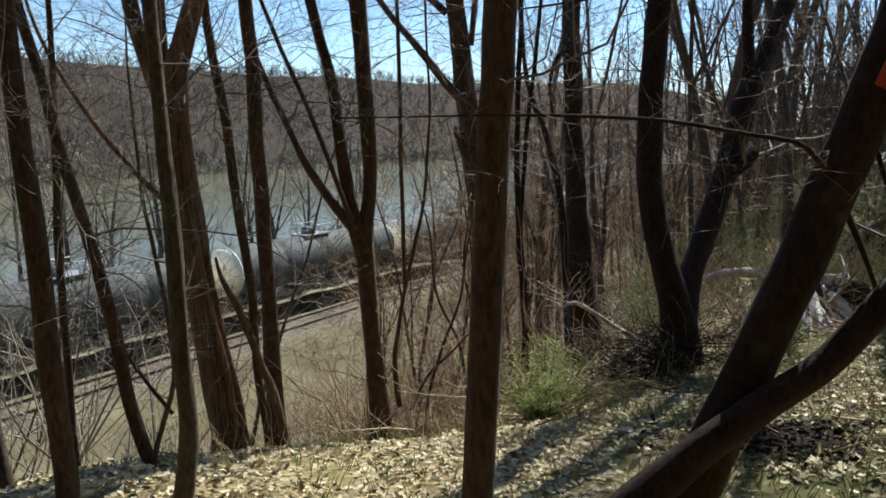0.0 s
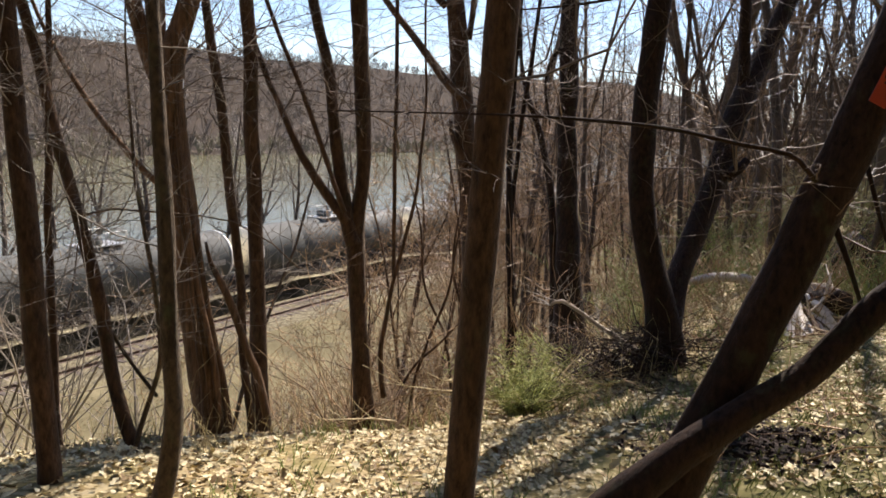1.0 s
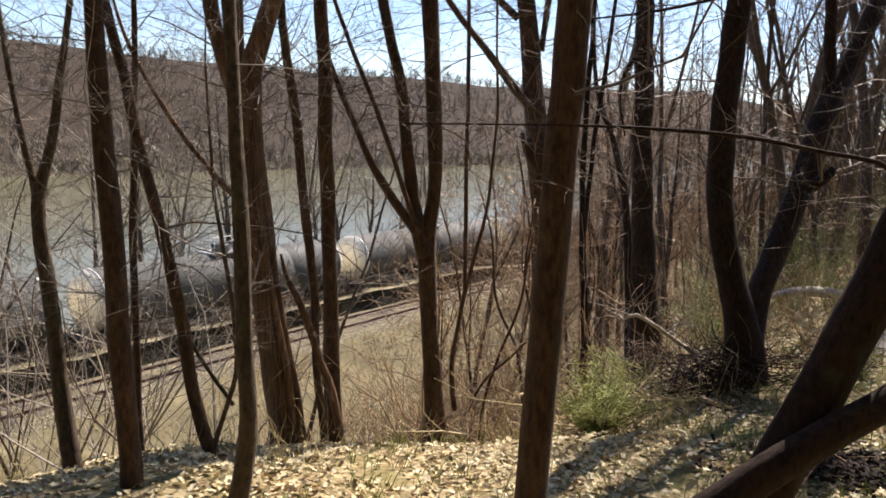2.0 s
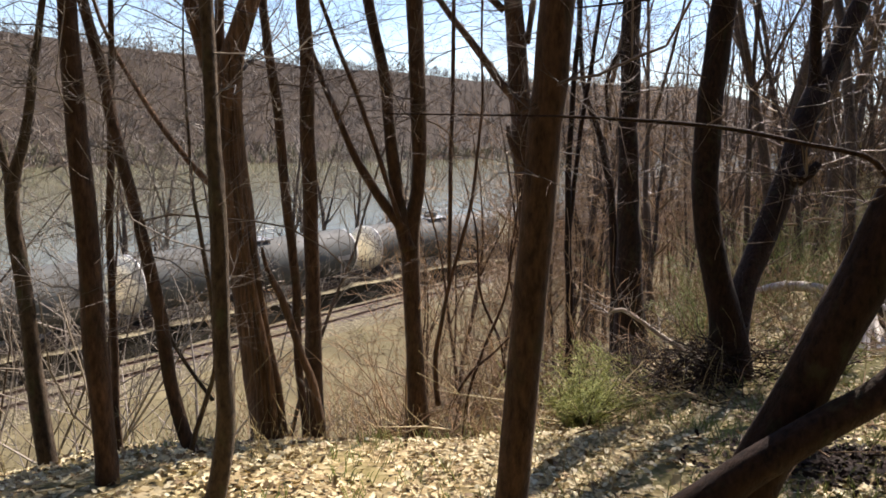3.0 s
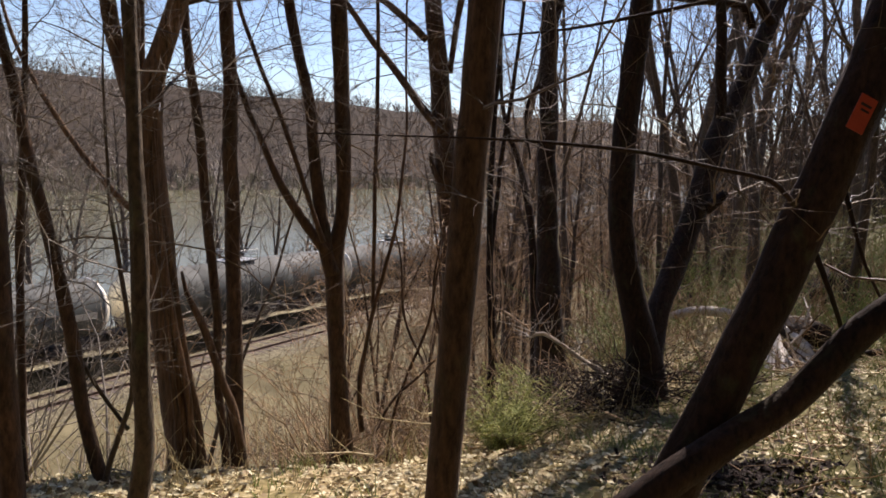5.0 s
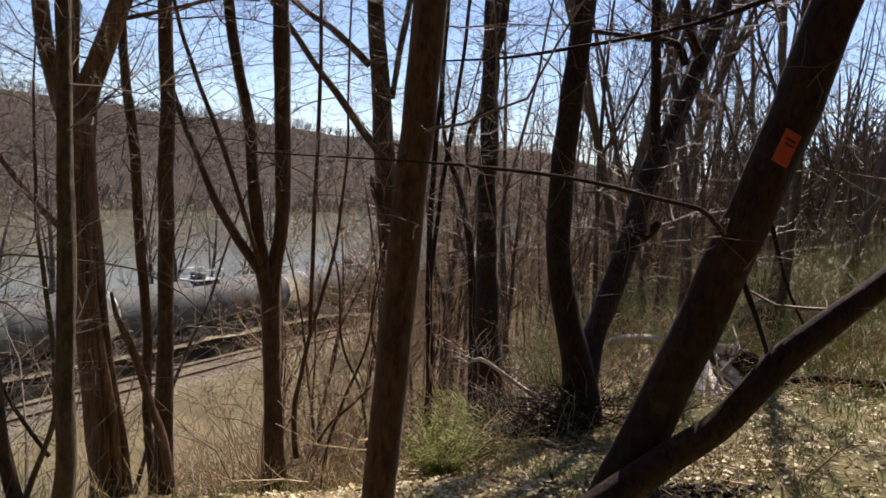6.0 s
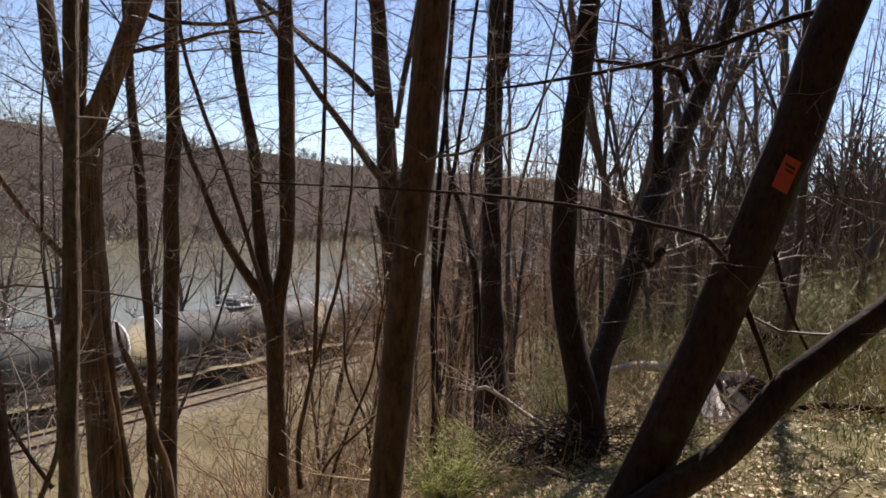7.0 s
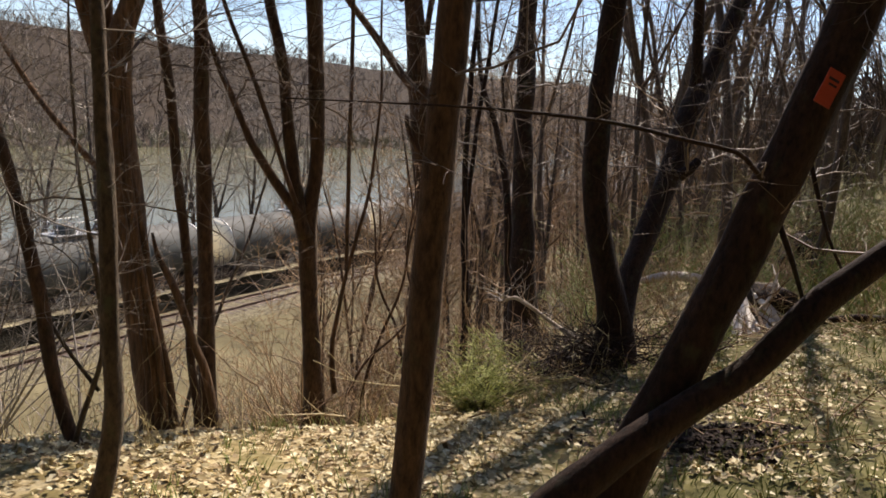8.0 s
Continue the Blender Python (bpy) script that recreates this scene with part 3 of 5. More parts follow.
near_tree("straight grey-brown young tree at the slope edge", [
    [(-2.04, 4.00, -0.62, 0.073), (-2.05, 4.00, -0.29, 0.064), (-2.08, 4.00, 0.28, 0.061), (-2.12, 4.00, 1.04, 0.057), (-2.16, 4.00, 1.68, 0.052), (-2.18, 4.00, 2.26, 0.049), (-2.21, 4.00, 3.86, 0.042), (-2.24, 4.00, 5.86, 0.030), (-2.24, 4.00, 7.76, 0.012)]], BARK_BROWN, 1, twigs=42, tmat=TWIG_PALE, low=0.6)
near_tree("slender dark tree leaning at the crest", [
    [(-1.92, 4.90, -0.60, 0.053), (-1.97, 4.90, -0.46, 0.048), (-2.07, 4.90, -0.05, 0.045), (-2.16, 4.90, 0.51, 0.043), (-2.27, 4.90, 1.02, 0.039), (-2.38, 4.90, 1.45, 0.039), (-2.48, 4.90, 1.94, 0.036), (-2.60, 4.90, 2.41, 0.032), (-2.92, 4.90, 3.97, 0.027), (-3.15, 4.90, 5.94, 0.019), (-3.19, 4.90, 7.84, 0.008)]], BARK_BROWN, 2, twigs=42, tmat=TWIG_PALE, low=0.4)
near_tree("thin pale sapling with a bent foot at the crest", [
    [(-1.80, 4.60, -0.40, 0.018), (-1.73, 4.60, -0.16, 0.017), (-1.65, 4.60, 0.10, 0.016), (-1.66, 4.60, 0.40, 0.015), (-1.69, 4.60, 0.67, 0.014), (-1.73, 4.60, 0.94, 0.013), (-1.78, 4.60, 1.23, 0.011), (-1.80, 4.60, 1.56, 0.009), (-1.82, 4.60, 1.91, 0.007), (-1.82, 4.60, 2.28, 0.004)],
    [(-2.16, 4.95, 0.37, 0.011), (-2.12, 4.95, 0.25, 0.013), (-2.04, 4.95, 0.11, 0.013), (-1.91, 4.95, -0.08, 0.013), (-1.79, 4.95, -0.24, 0.014)]], BARK_GREY, 24, twigs=30, twig_len=0.8, tmat=TWIG_PALE, low=0.2)
near_tree("thin dark sapling at the crest", [
    [(-2.47, 5.00, -0.73, 0.027), (-2.49, 5.00, -0.36, 0.025), (-2.49, 5.00, 0.18, 0.025), (-2.50, 5.00, 0.83, 0.024), (-2.48, 5.00, 1.41, 0.022), (-2.46, 5.00, 2.01, 0.018), (-2.41, 5.00, 3.61, 0.015), (-2.37, 5.00, 5.61, 0.011), (-2.36, 5.00, 7.51, 0.005)]], BARK_BROWN, 3, twigs=24, low=0.3)
near_tree("mossy pale-grey young tree with a curved foot", [
    [(-1.37, 3.70, -0.46, 0.059), (-1.30, 3.70, -0.18, 0.051), (-1.27, 3.70, 0.09, 0.046), (-1.27, 3.70, 0.38, 0.043), (-1.29, 3.70, 0.83, 0.040), (-1.31, 3.70, 1.35, 0.038), (-1.33, 3.70, 1.78, 0.035), (-1.35, 3.70, 2.21, 0.032), (-1.43, 3.70, 3.81, 0.027), (-1.48, 3.70, 5.81, 0.019), (-1.49, 3.70, 7.71, 0.008)]], BARK_GREY, 4, twigs=34, tmat=TWIG_PALE, low=0.7, sides=18, rough=0.2)
near_tree("split reddish-brown tree with three upright limbs", [
    [(-1.61, 5.65, -0.80, 0.156), (-1.65, 5.65, -0.53, 0.131), (-1.74, 5.65, 0.09, 0.115), (-1.81, 5.65, 0.60, 0.111), (-1.88, 5.65, 1.23, 0.103), (-1.92, 5.65, 1.79, 0.090), (-1.89, 5.65, 2.07, 0.082), (-1.74, 5.65, 2.53, 0.074), (-1.32, 5.65, 4.06, 0.063), (-1.01, 5.65, 6.01, 0.044), (-0.96, 5.65, 7.91, 0.018)],
    [(-1.91, 5.70, 1.55, 0.062), (-2.03, 5.70, 1.87, 0.070), (-2.13, 5.70, 2.19, 0.062), (-2.21, 5.70, 2.54, 0.058), (-2.48, 5.70, 4.11, 0.049), (-2.67, 5.70, 6.09, 0.035), (-2.71, 5.70, 7.99, 0.014)],
    [(-1.94, 5.75, 1.79, 0.038), (-2.01, 5.75, 2.12, 0.038), (-2.02, 5.75, 2.55, 0.033), (-2.05, 5.75, 4.15, 0.028), (-2.07, 5.75, 6.15, 0.020), (-2.07, 5.75, 8.05, 0.008)],
    [(-1.48, 5.58, -0.70, 0.032), (-1.53, 5.58, -0.33, 0.026), (-1.62, 5.58, 0.11, 0.024), (-1.69, 5.58, 0.53, 0.022), (-1.76, 5.58, 0.95, 0.018), (-1.81, 5.58, 1.23, 0.012)],
    [(-1.55, 5.55, -0.72, 0.03), (-1.58, 5.53, -0.2, 0.026), (-1.68, 5.53, 0.3, 0.024), (-1.76, 5.53, 0.8, 0.022), (-1.82, 5.54, 1.3, 0.018), (-1.87, 5.58, 1.8, 0.01)],
    [(-1.62, 5.53, -0.76, 0.028), (-1.68, 5.51, -0.1, 0.022), (-1.75, 5.52, 0.5, 0.02), (-1.84, 5.53, 1.1, 0.016), (-1.88, 5.57, 1.5, 0.008)],
    [(-1.93, 5.62, 1.06, 0.026), (-2.09, 5.62, 1.19, 0.024), (-2.28, 5.62, 1.40, 0.022), (-2.44, 5.62, 1.61, 0.020), (-2.59, 5.62, 1.83, 0.018), (-2.73, 5.62, 2.06, 0.016), (-2.85, 5.62, 2.35, 0.013), (-2.96, 5.62, 2.73, 0.008)],
    [(-1.71, 5.70, 2.96, 0.019), (-1.63, 5.70, 2.91, 0.019), (-1.49, 5.70, 2.84, 0.017), (-1.04, 5.70, 2.85, 0.014), (-0.66, 5.70, 2.98, 0.010)],
    [(-1.67, 5.70, 2.60, 0.017), (-1.35, 5.70, 2.70, 0.014), (-1.04, 5.70, 2.80, 0.012), (-0.77, 5.70, 2.81, 0.008)],
    [(-1.20, 5.60, -0.62, 0.031), (-1.27, 5.60, -0.30, 0.033), (-1.36, 5.60, -0.09, 0.031), (-1.45, 5.60, 0.18, 0.031), (-1.53, 5.60, 0.38, 0.028), (-1.62, 5.60, 0.55, 0.018), (-1.66, 5.60, 0.71, 0.010)]], BARK_SPLIT, 5, twigs=26)
near_tree("straight brown tree at the crest", [
    [(-1.35, 6.10, -0.87, 0.080), (-1.37, 6.10, -0.51, 0.071), (-1.39, 6.10, 0.15, 0.064), (-1.43, 6.10, 1.20, 0.058), (-1.46, 6.10, 1.98, 0.055), (-1.50, 6.10, 2.61, 0.053), (-1.58, 6.10, 4.20, 0.045), (-1.63, 6.10, 6.20, 0.032), (-1.64, 6.10, 8.10, 0.013)],
    [(-0.72, 6.20, 0.90, 0.023), (-0.87, 6.20, 1.29, 0.020), (-1.08, 6.20, 1.85, 0.020), (-1.27, 6.20, 2.27, 0.018), (-1.46, 6.20, 2.82, 0.016), (-1.49, 6.20, 3.11, 0.014), (-1.64, 6.20, 4.71, 0.011), (-1.74, 6.20, 6.70, 0.008), (-1.76, 6.20, 8.60, 0.003)]], BARK_BROWN, 6, twigs=24)
near_tree("thin leaning brown sapling beside a thicker tree", [
    [(-1.39, 5.90, -0.77, 0.034), (-1.46, 5.90, -0.21, 0.032), (-1.48, 5.90, 0.38, 0.034), (-1.55, 5.90, 0.95, 0.036), (-1.63, 5.90, 1.67, 0.036), (-1.72, 5.90, 2.33, 0.034), (-1.75, 5.90, 2.57, 0.032), (-1.92, 5.90, 4.16, 0.027), (-2.04, 5.90, 6.15, 0.019), (-2.06, 5.90, 8.05, 0.008)]], BARK_BROWN, 7, twigs=18)
near_tree("forked brown tree with vines at its foot", [
    [(-0.53, 6.40, -0.91, 0.102), (-0.56, 6.40, -0.56, 0.079), (-0.61, 6.40, 0.03, 0.070), (-0.65, 6.40, 0.61, 0.079), (-0.60, 6.40, 1.13, 0.060), (-0.62, 6.40, 1.77, 0.065), (-0.65, 6.40, 2.26, 0.065), (-0.68, 6.40, 2.66, 0.063), (-0.78, 6.40, 4.25, 0.053), (-0.86, 6.40, 6.25, 0.038), (-0.87, 6.40, 8.15, 0.016)],
    [(-0.66, 6.35, 0.62, 0.069), (-0.74, 6.35, 0.90, 0.060), (-0.81, 6.35, 1.41, 0.051), (-0.88, 6.35, 1.90, 0.046), (-1.04, 6.35, 2.65, 0.042), (-1.33, 6.35, 4.22, 0.035), (-1.53, 6.35, 6.19, 0.025), (-1.57, 6.35, 8.09, 0.010)],
    [(-0.71, 6.30, 0.81, 0.041), (-0.91, 6.30, 1.07, 0.037), (-1.09, 6.30, 1.34, 0.032), (-1.24, 6.30, 1.66, 0.027), (-1.40, 6.30, 1.99, 0.023), (-1.53, 6.30, 2.34, 0.018)],
    [(-0.39, 6.60, -0.78, 0.029), (-0.42, 6.60, -0.37, 0.024), (-0.37, 6.60, 0.03, 0.019), (-0.24, 6.60, 0.68, 0.017), (-0.15, 6.60, 1.16, 0.014), (-0.11, 6.60, 1.78, 0.012), (-0.14, 6.60, 2.42, 0.010), (-0.18, 6.60, 4.02, 0.008), (-0.21, 6.60, 6.02, 0.006), (-0.22, 6.60, 7.92, 0.002)],
    [(-0.35, 7.00, 0.23, 0.020), (-0.37, 7.00, 1.04, 0.020), (-0.38, 7.00, 1.95, 0.020), (-0.41, 7.00, 2.84, 0.018), (-0.44, 7.00, 3.43, 0.015), (-0.51, 7.00, 5.03, 0.013), (-0.56, 7.00, 7.03, 0.009), (-0.56, 7.00, 8.93, 0.004)]], BARK_BROWN, 8, twigs=30)
near_tree("tangle of thin leaning russet stems beside the forked tree", [
    [(-0.15, 7.0, -0.95, 0.017), (-0.02, 7.0, -0.4, 0.015), (0.16, 7.0, 0.1, 0.012), (0.22, 7.0, 0.6, 0.01), (0.35, 7.0, 1.2, 0.005)],
    [(0.25, 7.1, -1.0, 0.016), (0.15, 7.1, -0.35, 0.014), (-0.06, 7.1, 0.12, 0.012), (-0.12, 7.1, 0.7, 0.009), (-0.3, 7.1, 1.3, 0.004)],
    [(-0.3, 6.8, -0.9, 0.014), (-0.12, 6.8, -0.55, 0.012), (0.1, 6.8, -0.32, 0.01), (0.42, 6.8, 0.05, 0.005)],
    [(0.4, 7.2, -1.0, 0.015), (0.36, 7.2, -0.3, 0.013), (0.2, 7.2, 0.3, 0.011), (0.24, 7.2, 1.0, 0.008), (0.1, 7.2, 1.7, 0.004)]], BARK_BROWN, 23, twigs=30, twig_len=0.7, tmat=TWIG_RED, low=-2)
near_tree("smooth straight brown trunk close to the path", [
    [(0.14, 3.20, -0.29, 0.077), (0.15, 3.20, 0.03, 0.072), (0.17, 3.20, 0.54, 0.070), (0.19, 3.20, 1.08, 0.070), (0.21, 3.20, 1.62, 0.070), (0.23, 3.20, 2.13, 0.070), (0.27, 3.20, 3.73, 0.059), (0.31, 3.20, 5.73, 0.042), (0.31, 3.20, 7.63, 0.017)]], BARK_BROWN, 9, twigs=26, twig_len=0.7, sides=20, rough=0.07)
near_tree("brown tree with spreading upper branches behind a trunk", [
    [(0.58, 9.10, -1.47, 0.152), (0.53, 9.10, -0.56, 0.139), (0.45, 9.10, 0.53, 0.132), (0.35, 9.10, 1.33, 0.126), (0.26, 9.10, 2.04, 0.119), (0.18, 9.10, 2.73, 0.112), (0.10, 9.10, 3.29, 0.099), (-0.08, 9.10, 4.87, 0.084), (-0.22, 9.10, 6.86, 0.060), (-0.24, 9.10, 8.76, 0.025)],
    [(0.24, 9.00, 1.94, 0.052), (0.04, 9.00, 2.16, 0.049), (-0.28, 9.00, 2.56, 0.043), (-0.75, 9.00, 3.12, 0.036), (-1.62, 9.00, 4.39, 0.031), (-2.24, 9.00, 6.17, 0.022), (-2.35, 9.00, 8.02, 0.009)],
    [(0.36, 9.00, 1.20, 0.039), (0.20, 9.00, 1.46, 0.033), (0.14, 9.00, 1.68, 0.026)],
    [(0.32, 9.10, 2.60, 0.033), (0.36, 9.10, 3.05, 0.036), (0.43, 9.10, 3.60, 0.036), (0.61, 9.10, 5.19, 0.031), (0.73, 9.10, 7.18, 0.022), (0.76, 9.10, 9.08, 0.009)],
    [(0.04, 9.00, 2.94, 0.043), (-0.38, 9.00, 3.29, 0.036), (-0.87, 9.00, 3.59, 0.029), (-2.01, 9.00, 4.56, 0.025), (-2.83, 9.00, 6.10, 0.018), (-2.97, 9.00, 7.92, 0.007)]], BARK_BROWN, 10, twigs=30, tmat=TWIG_PALE)
near_tree("dark upright tree beside the thicket", [
    [(2.26, 12.00, -1.71, 0.288), (2.19, 12.00, -0.88, 0.218), (2.09, 12.00, 0.19, 0.174), (2.00, 12.00, 1.67, 0.148), (1.90, 12.00, 3.58, 0.131), (1.83, 12.00, 5.18, 0.111), (1.78, 12.00, 7.18, 0.078), (1.78, 12.00, 9.08, 0.033)],
    [(1.92, 12.00, 2.93, 0.048), (1.70, 12.00, 2.70, 0.035), (1.62, 12.00, 2.28, 0.026), (1.72, 12.00, 1.70, 0.013)],
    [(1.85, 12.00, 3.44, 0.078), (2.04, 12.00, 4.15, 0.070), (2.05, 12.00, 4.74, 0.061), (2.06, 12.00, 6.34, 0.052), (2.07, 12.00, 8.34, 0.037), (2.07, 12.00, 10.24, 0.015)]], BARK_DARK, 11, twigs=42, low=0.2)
near_tree("dark thin crooked stem beside a tree", [
    [(2.09, 12.40, -1.63, 0.099), (1.97, 12.40, -0.31, 0.068), (1.84, 12.40, 0.78, 0.059), (1.59, 12.40, 1.67, 0.050), (1.33, 12.40, 2.37, 0.036), (1.23, 12.40, 3.14, 0.027), (1.06, 12.40, 4.73, 0.023), (0.94, 12.40, 6.72, 0.016), (0.92, 12.40, 8.62, 0.007)]], BARK_DARK, 12, twigs=14)
near_tree("thin dark vines climbing beside a tree", [
    [(1.14, 10.50, -0.98, 0.053), (1.04, 10.50, 0.26, 0.046), (0.99, 10.50, 1.49, 0.038), (1.02, 10.50, 3.24, 0.034), (1.03, 10.50, 4.53, 0.031), (1.05, 10.50, 6.13, 0.026), (1.06, 10.50, 8.13, 0.018), (1.06, 10.50, 10.03, 0.008)],
    [(1.05, 10.60, 0.25, 0.031), (1.13, 10.60, 1.65, 0.031), (1.25, 10.60, 2.82, 0.027), (1.36, 10.60, 4.59, 0.023), (1.45, 10.60, 6.18, 0.020), (1.51, 10.60, 8.18, 0.014), (1.52, 10.60, 10.08, 0.006)]], BARK_DARK, 21, twigs=10)
near_tree("dark two-stemmed tree forking near the ground", [
    [(2.38, 7.50, -0.93, 0.300), (2.35, 7.50, -0.47, 0.207), (2.27, 7.50, -0.01, 0.153), (2.06, 7.50, 0.72, 0.125), (1.98, 7.50, 1.27, 0.120), (1.97, 7.50, 1.91, 0.120), (2.00, 7.50, 2.53, 0.114), (2.02, 7.50, 2.84, 0.109), (2.10, 7.50, 4.43, 0.093), (2.16, 7.50, 6.43, 0.065), (2.17, 7.50, 8.33, 0.027)],
    [(2.36, 7.50, -0.41, 0.153), (2.52, 7.80, 0.16, 0.119), (2.79, 8.10, 0.71, 0.124), (3.08, 8.40, 1.35, 0.128), (3.33, 8.70, 1.96, 0.139), (3.62, 9.00, 2.47, 0.118), (3.98, 9.30, 3.13, 0.101), (4.58, 9.79, 4.49, 0.086), (5.01, 10.15, 6.31, 0.061), (5.09, 10.21, 8.18, 0.025)],
    [(3.33, 8.80, 1.84, 0.070), (3.38, 8.80, 2.39, 0.064), (3.32, 8.80, 3.05, 0.058), (3.19, 8.80, 4.65, 0.049), (3.10, 8.80, 6.64, 0.035), (3.09, 8.80, 8.54, 0.014)],
    [(3.09, 8.20, 1.23, 0.066), (3.21, 8.20, 1.31, 0.054), (3.29, 8.20, 1.41, 0.042)],
    [(3.74, 9.00, 3.27, 0.046), (3.61, 9.00, 3.51, 0.043), (3.12, 9.00, 3.54, 0.033), (2.50, 9.00, 3.57, 0.016)],
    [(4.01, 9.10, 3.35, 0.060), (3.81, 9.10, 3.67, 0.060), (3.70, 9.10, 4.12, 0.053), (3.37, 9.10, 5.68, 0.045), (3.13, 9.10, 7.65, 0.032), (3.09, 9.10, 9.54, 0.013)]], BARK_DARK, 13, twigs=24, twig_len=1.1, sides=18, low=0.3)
near_tree("dark leaning tree with a low curved second stem", [
    [(0.90, 3.12, -0.45, 0.140), (0.97, 3.12, -0.15, 0.122), (1.12, 3.12, 0.27, 0.108), (1.26, 3.12, 0.60, 0.100), (1.355, 3.12, 0.85, 0.095), (1.455, 3.12, 1.09, 0.094), (1.535, 3.12, 1.33, 0.094), (1.63, 3.12, 1.56, 0.096), (1.71, 3.12, 1.80, 0.098), (1.79, 3.12, 2.03, 0.100), (1.85, 3.12, 2.25, 0.098), (2.30, 3.12, 3.78, 0.083), (2.60, 3.12, 5.74, 0.056), (2.66, 3.12, 7.63, 0.023)],
    [(0.50, 2.95, -0.45, 0.115), (0.56, 2.95, -0.22, 0.102), (0.66, 2.95, -0.02, 0.090), (0.78, 2.95, 0.13, 0.082), (0.90, 2.95, 0.24, 0.077), (1.01, 2.95, 0.34, 0.073), (1.15, 2.95, 0.45, 0.069), (1.31, 2.95, 0.57, 0.064), (1.49, 2.95, 0.70, 0.060), (1.64, 2.95, 0.87, 0.060), (1.76, 2.95, 1.01, 0.060), (1.95, 2.95, 1.17, 0.056), (2.30, 2.95, 1.48, 0.048), (3.29, 2.95, 2.54, 0.038), (4.05, 2.95, 4.07, 0.024), (4.18, 2.95, 5.90, 0.010)],
    [(1.51, 3.10, 1.44, 0.014), (1.61, 3.10, 1.30, 0.014), (1.70, 3.10, 1.12, 0.011), (1.77, 3.10, 0.95, 0.009)],
    [(1.47, 3.00, 1.47, 0.012), (1.42, 3.00, 1.52, 0.011), (1.35, 3.00, 1.57, 0.010), (1.16, 3.00, 1.60, 0.009), (0.85, 3.00, 1.65, 0.008), (0.46, 3.00, 1.67, 0.007), (0.10, 3.00, 1.67, 0.004), (-0.40, 3.00, 1.66, 0.003)],
    [(1.82, 3.30, 1.55, 0.011), (1.88, 3.30, 1.39, 0.010), (1.95, 3.30, 1.22, 0.008), (2.04, 3.30, 1.07, 0.006)],
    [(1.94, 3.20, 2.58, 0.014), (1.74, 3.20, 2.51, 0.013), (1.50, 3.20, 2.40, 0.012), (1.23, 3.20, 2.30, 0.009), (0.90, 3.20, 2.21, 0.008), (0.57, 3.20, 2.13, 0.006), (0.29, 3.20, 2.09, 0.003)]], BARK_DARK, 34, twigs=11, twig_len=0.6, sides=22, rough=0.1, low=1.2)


# ---- sign on the leaning tree ----
def build_sign():
    root = new("trail_sign")
    tagged(root, "small orange plastic tag nailed to the leaning trunk", "sign")
    root.matrix_world = Matrix.Translation((1.69149065, 3., 1.83926025)) @ pose(0, 0, 0, 86, 0, 4) @ pose(0, 0, 0, 0, 0, -24)
    s = Shape()
    s.box(0, 0, 0.0, 0.074, 0.145, 0.003)
    part("plate", s, SIGN, root, "", False)
    b = Shape()
    b.box(0, 0.035, 0.003, 0.046, 0.01, 0.003)
    b.box(0.004, 0.014, 0.003, 0.036, 0.008, 0.003)
    part("marks", b, INK, root, "dark unreadable marks", False)


build_sign()


# ---- woods further off ----
def plant(kinds, places, rng, smin=0.8, smax=1.25):
    for i, (u, v) in enumerate(places):
        x, y = xy(u, v)
        k = kinds[i % len(kinds)]
        m = Matrix.Translation((x, y, height(u, v))) @ pose(0, 0, 0, rng.uniform(-4, 4), rng.uniform(-4, 4), rng.uniform(0, 360))
        if i < len(kinds):
            k.matrix_basis = m
        else:
            copy_thing(k, m)


rng = random.Random(5)
bank = [bare_tree("bare grey tree on the river bank beyond the train", 9 + 1.3 * i, 0.13 + 0.02 * i, 100 + i, BARK_FAR, TWIG_PALE, "river bank trees", 22, 0.32, 0.15, 0.011, 2, 0.1) for i in range(5)]
plant(bank, [(rng.uniform(2, 150), rng.uniform(39.5, 44.5)) for _ in range(38)], rng)
hill = [bare_tree("tall slender bare woodland tree on the plateau", 12 + 1.5 * i, 0.065 + 0.018 * i, 200 + i, BARK_FAR, TWIG, "plateau trees", 15, 0.25, 0.3, 0.006, 2, 0.12) for i in range(5)]
spots = []
while len(spots) < 46:
    a, r = radians(rng.uniform(5, 44)), rng.uniform(19, 80)
    u, v = uv(r * math.sin(a), r * math.cos(a))
    if v > 7:
        continue
    spots.append((u, v))
spots += [uv(r * math.sin(radians(a)), r * math.cos(radians(a))) for a, r in ((30, 15.0), (24, 16.5))]
for _ in range(38):
    a, r = radians(rng.uniform(6, 26)), rng.uniform(20, 75)
    spots.append(uv(r * math.sin(a), r * math.cos(a)))
plant(hill, spots, rng)
slope = [bare_tree("slender grey-brown sapling on the railway slope", 6 + 0.9 * i, 0.03 + 0.008 * i, 300 + i, BARK_FAR, TWIG_PALE, "slope saplings", 16, 0.36, 0.25, 0.004, 1, 0.14) for i in range(4)]
plant(slope, [(rng.uniform(-3, 9), rng.uniform(6.5, 13)) for _ in range(14)] + [(rng.uniform(-4, 9), rng.uniform(12, 25)) for _ in range(16)], rng)
thin = [bare_tree("slender brown sapling on the slope", 5 + 0.9 * i, 0.03 + 0.01 * i, 320 + i, BARK_BROWN, TWIG_RED, "brown slope saplings", 24, 0.34, 0.08, 0.006, 2, 0.12) for i in range(4)]
plant(thin, [(rng.uniform(12, 60), rng.uniform(5.5, 16)) for _ in range(34)], rng)
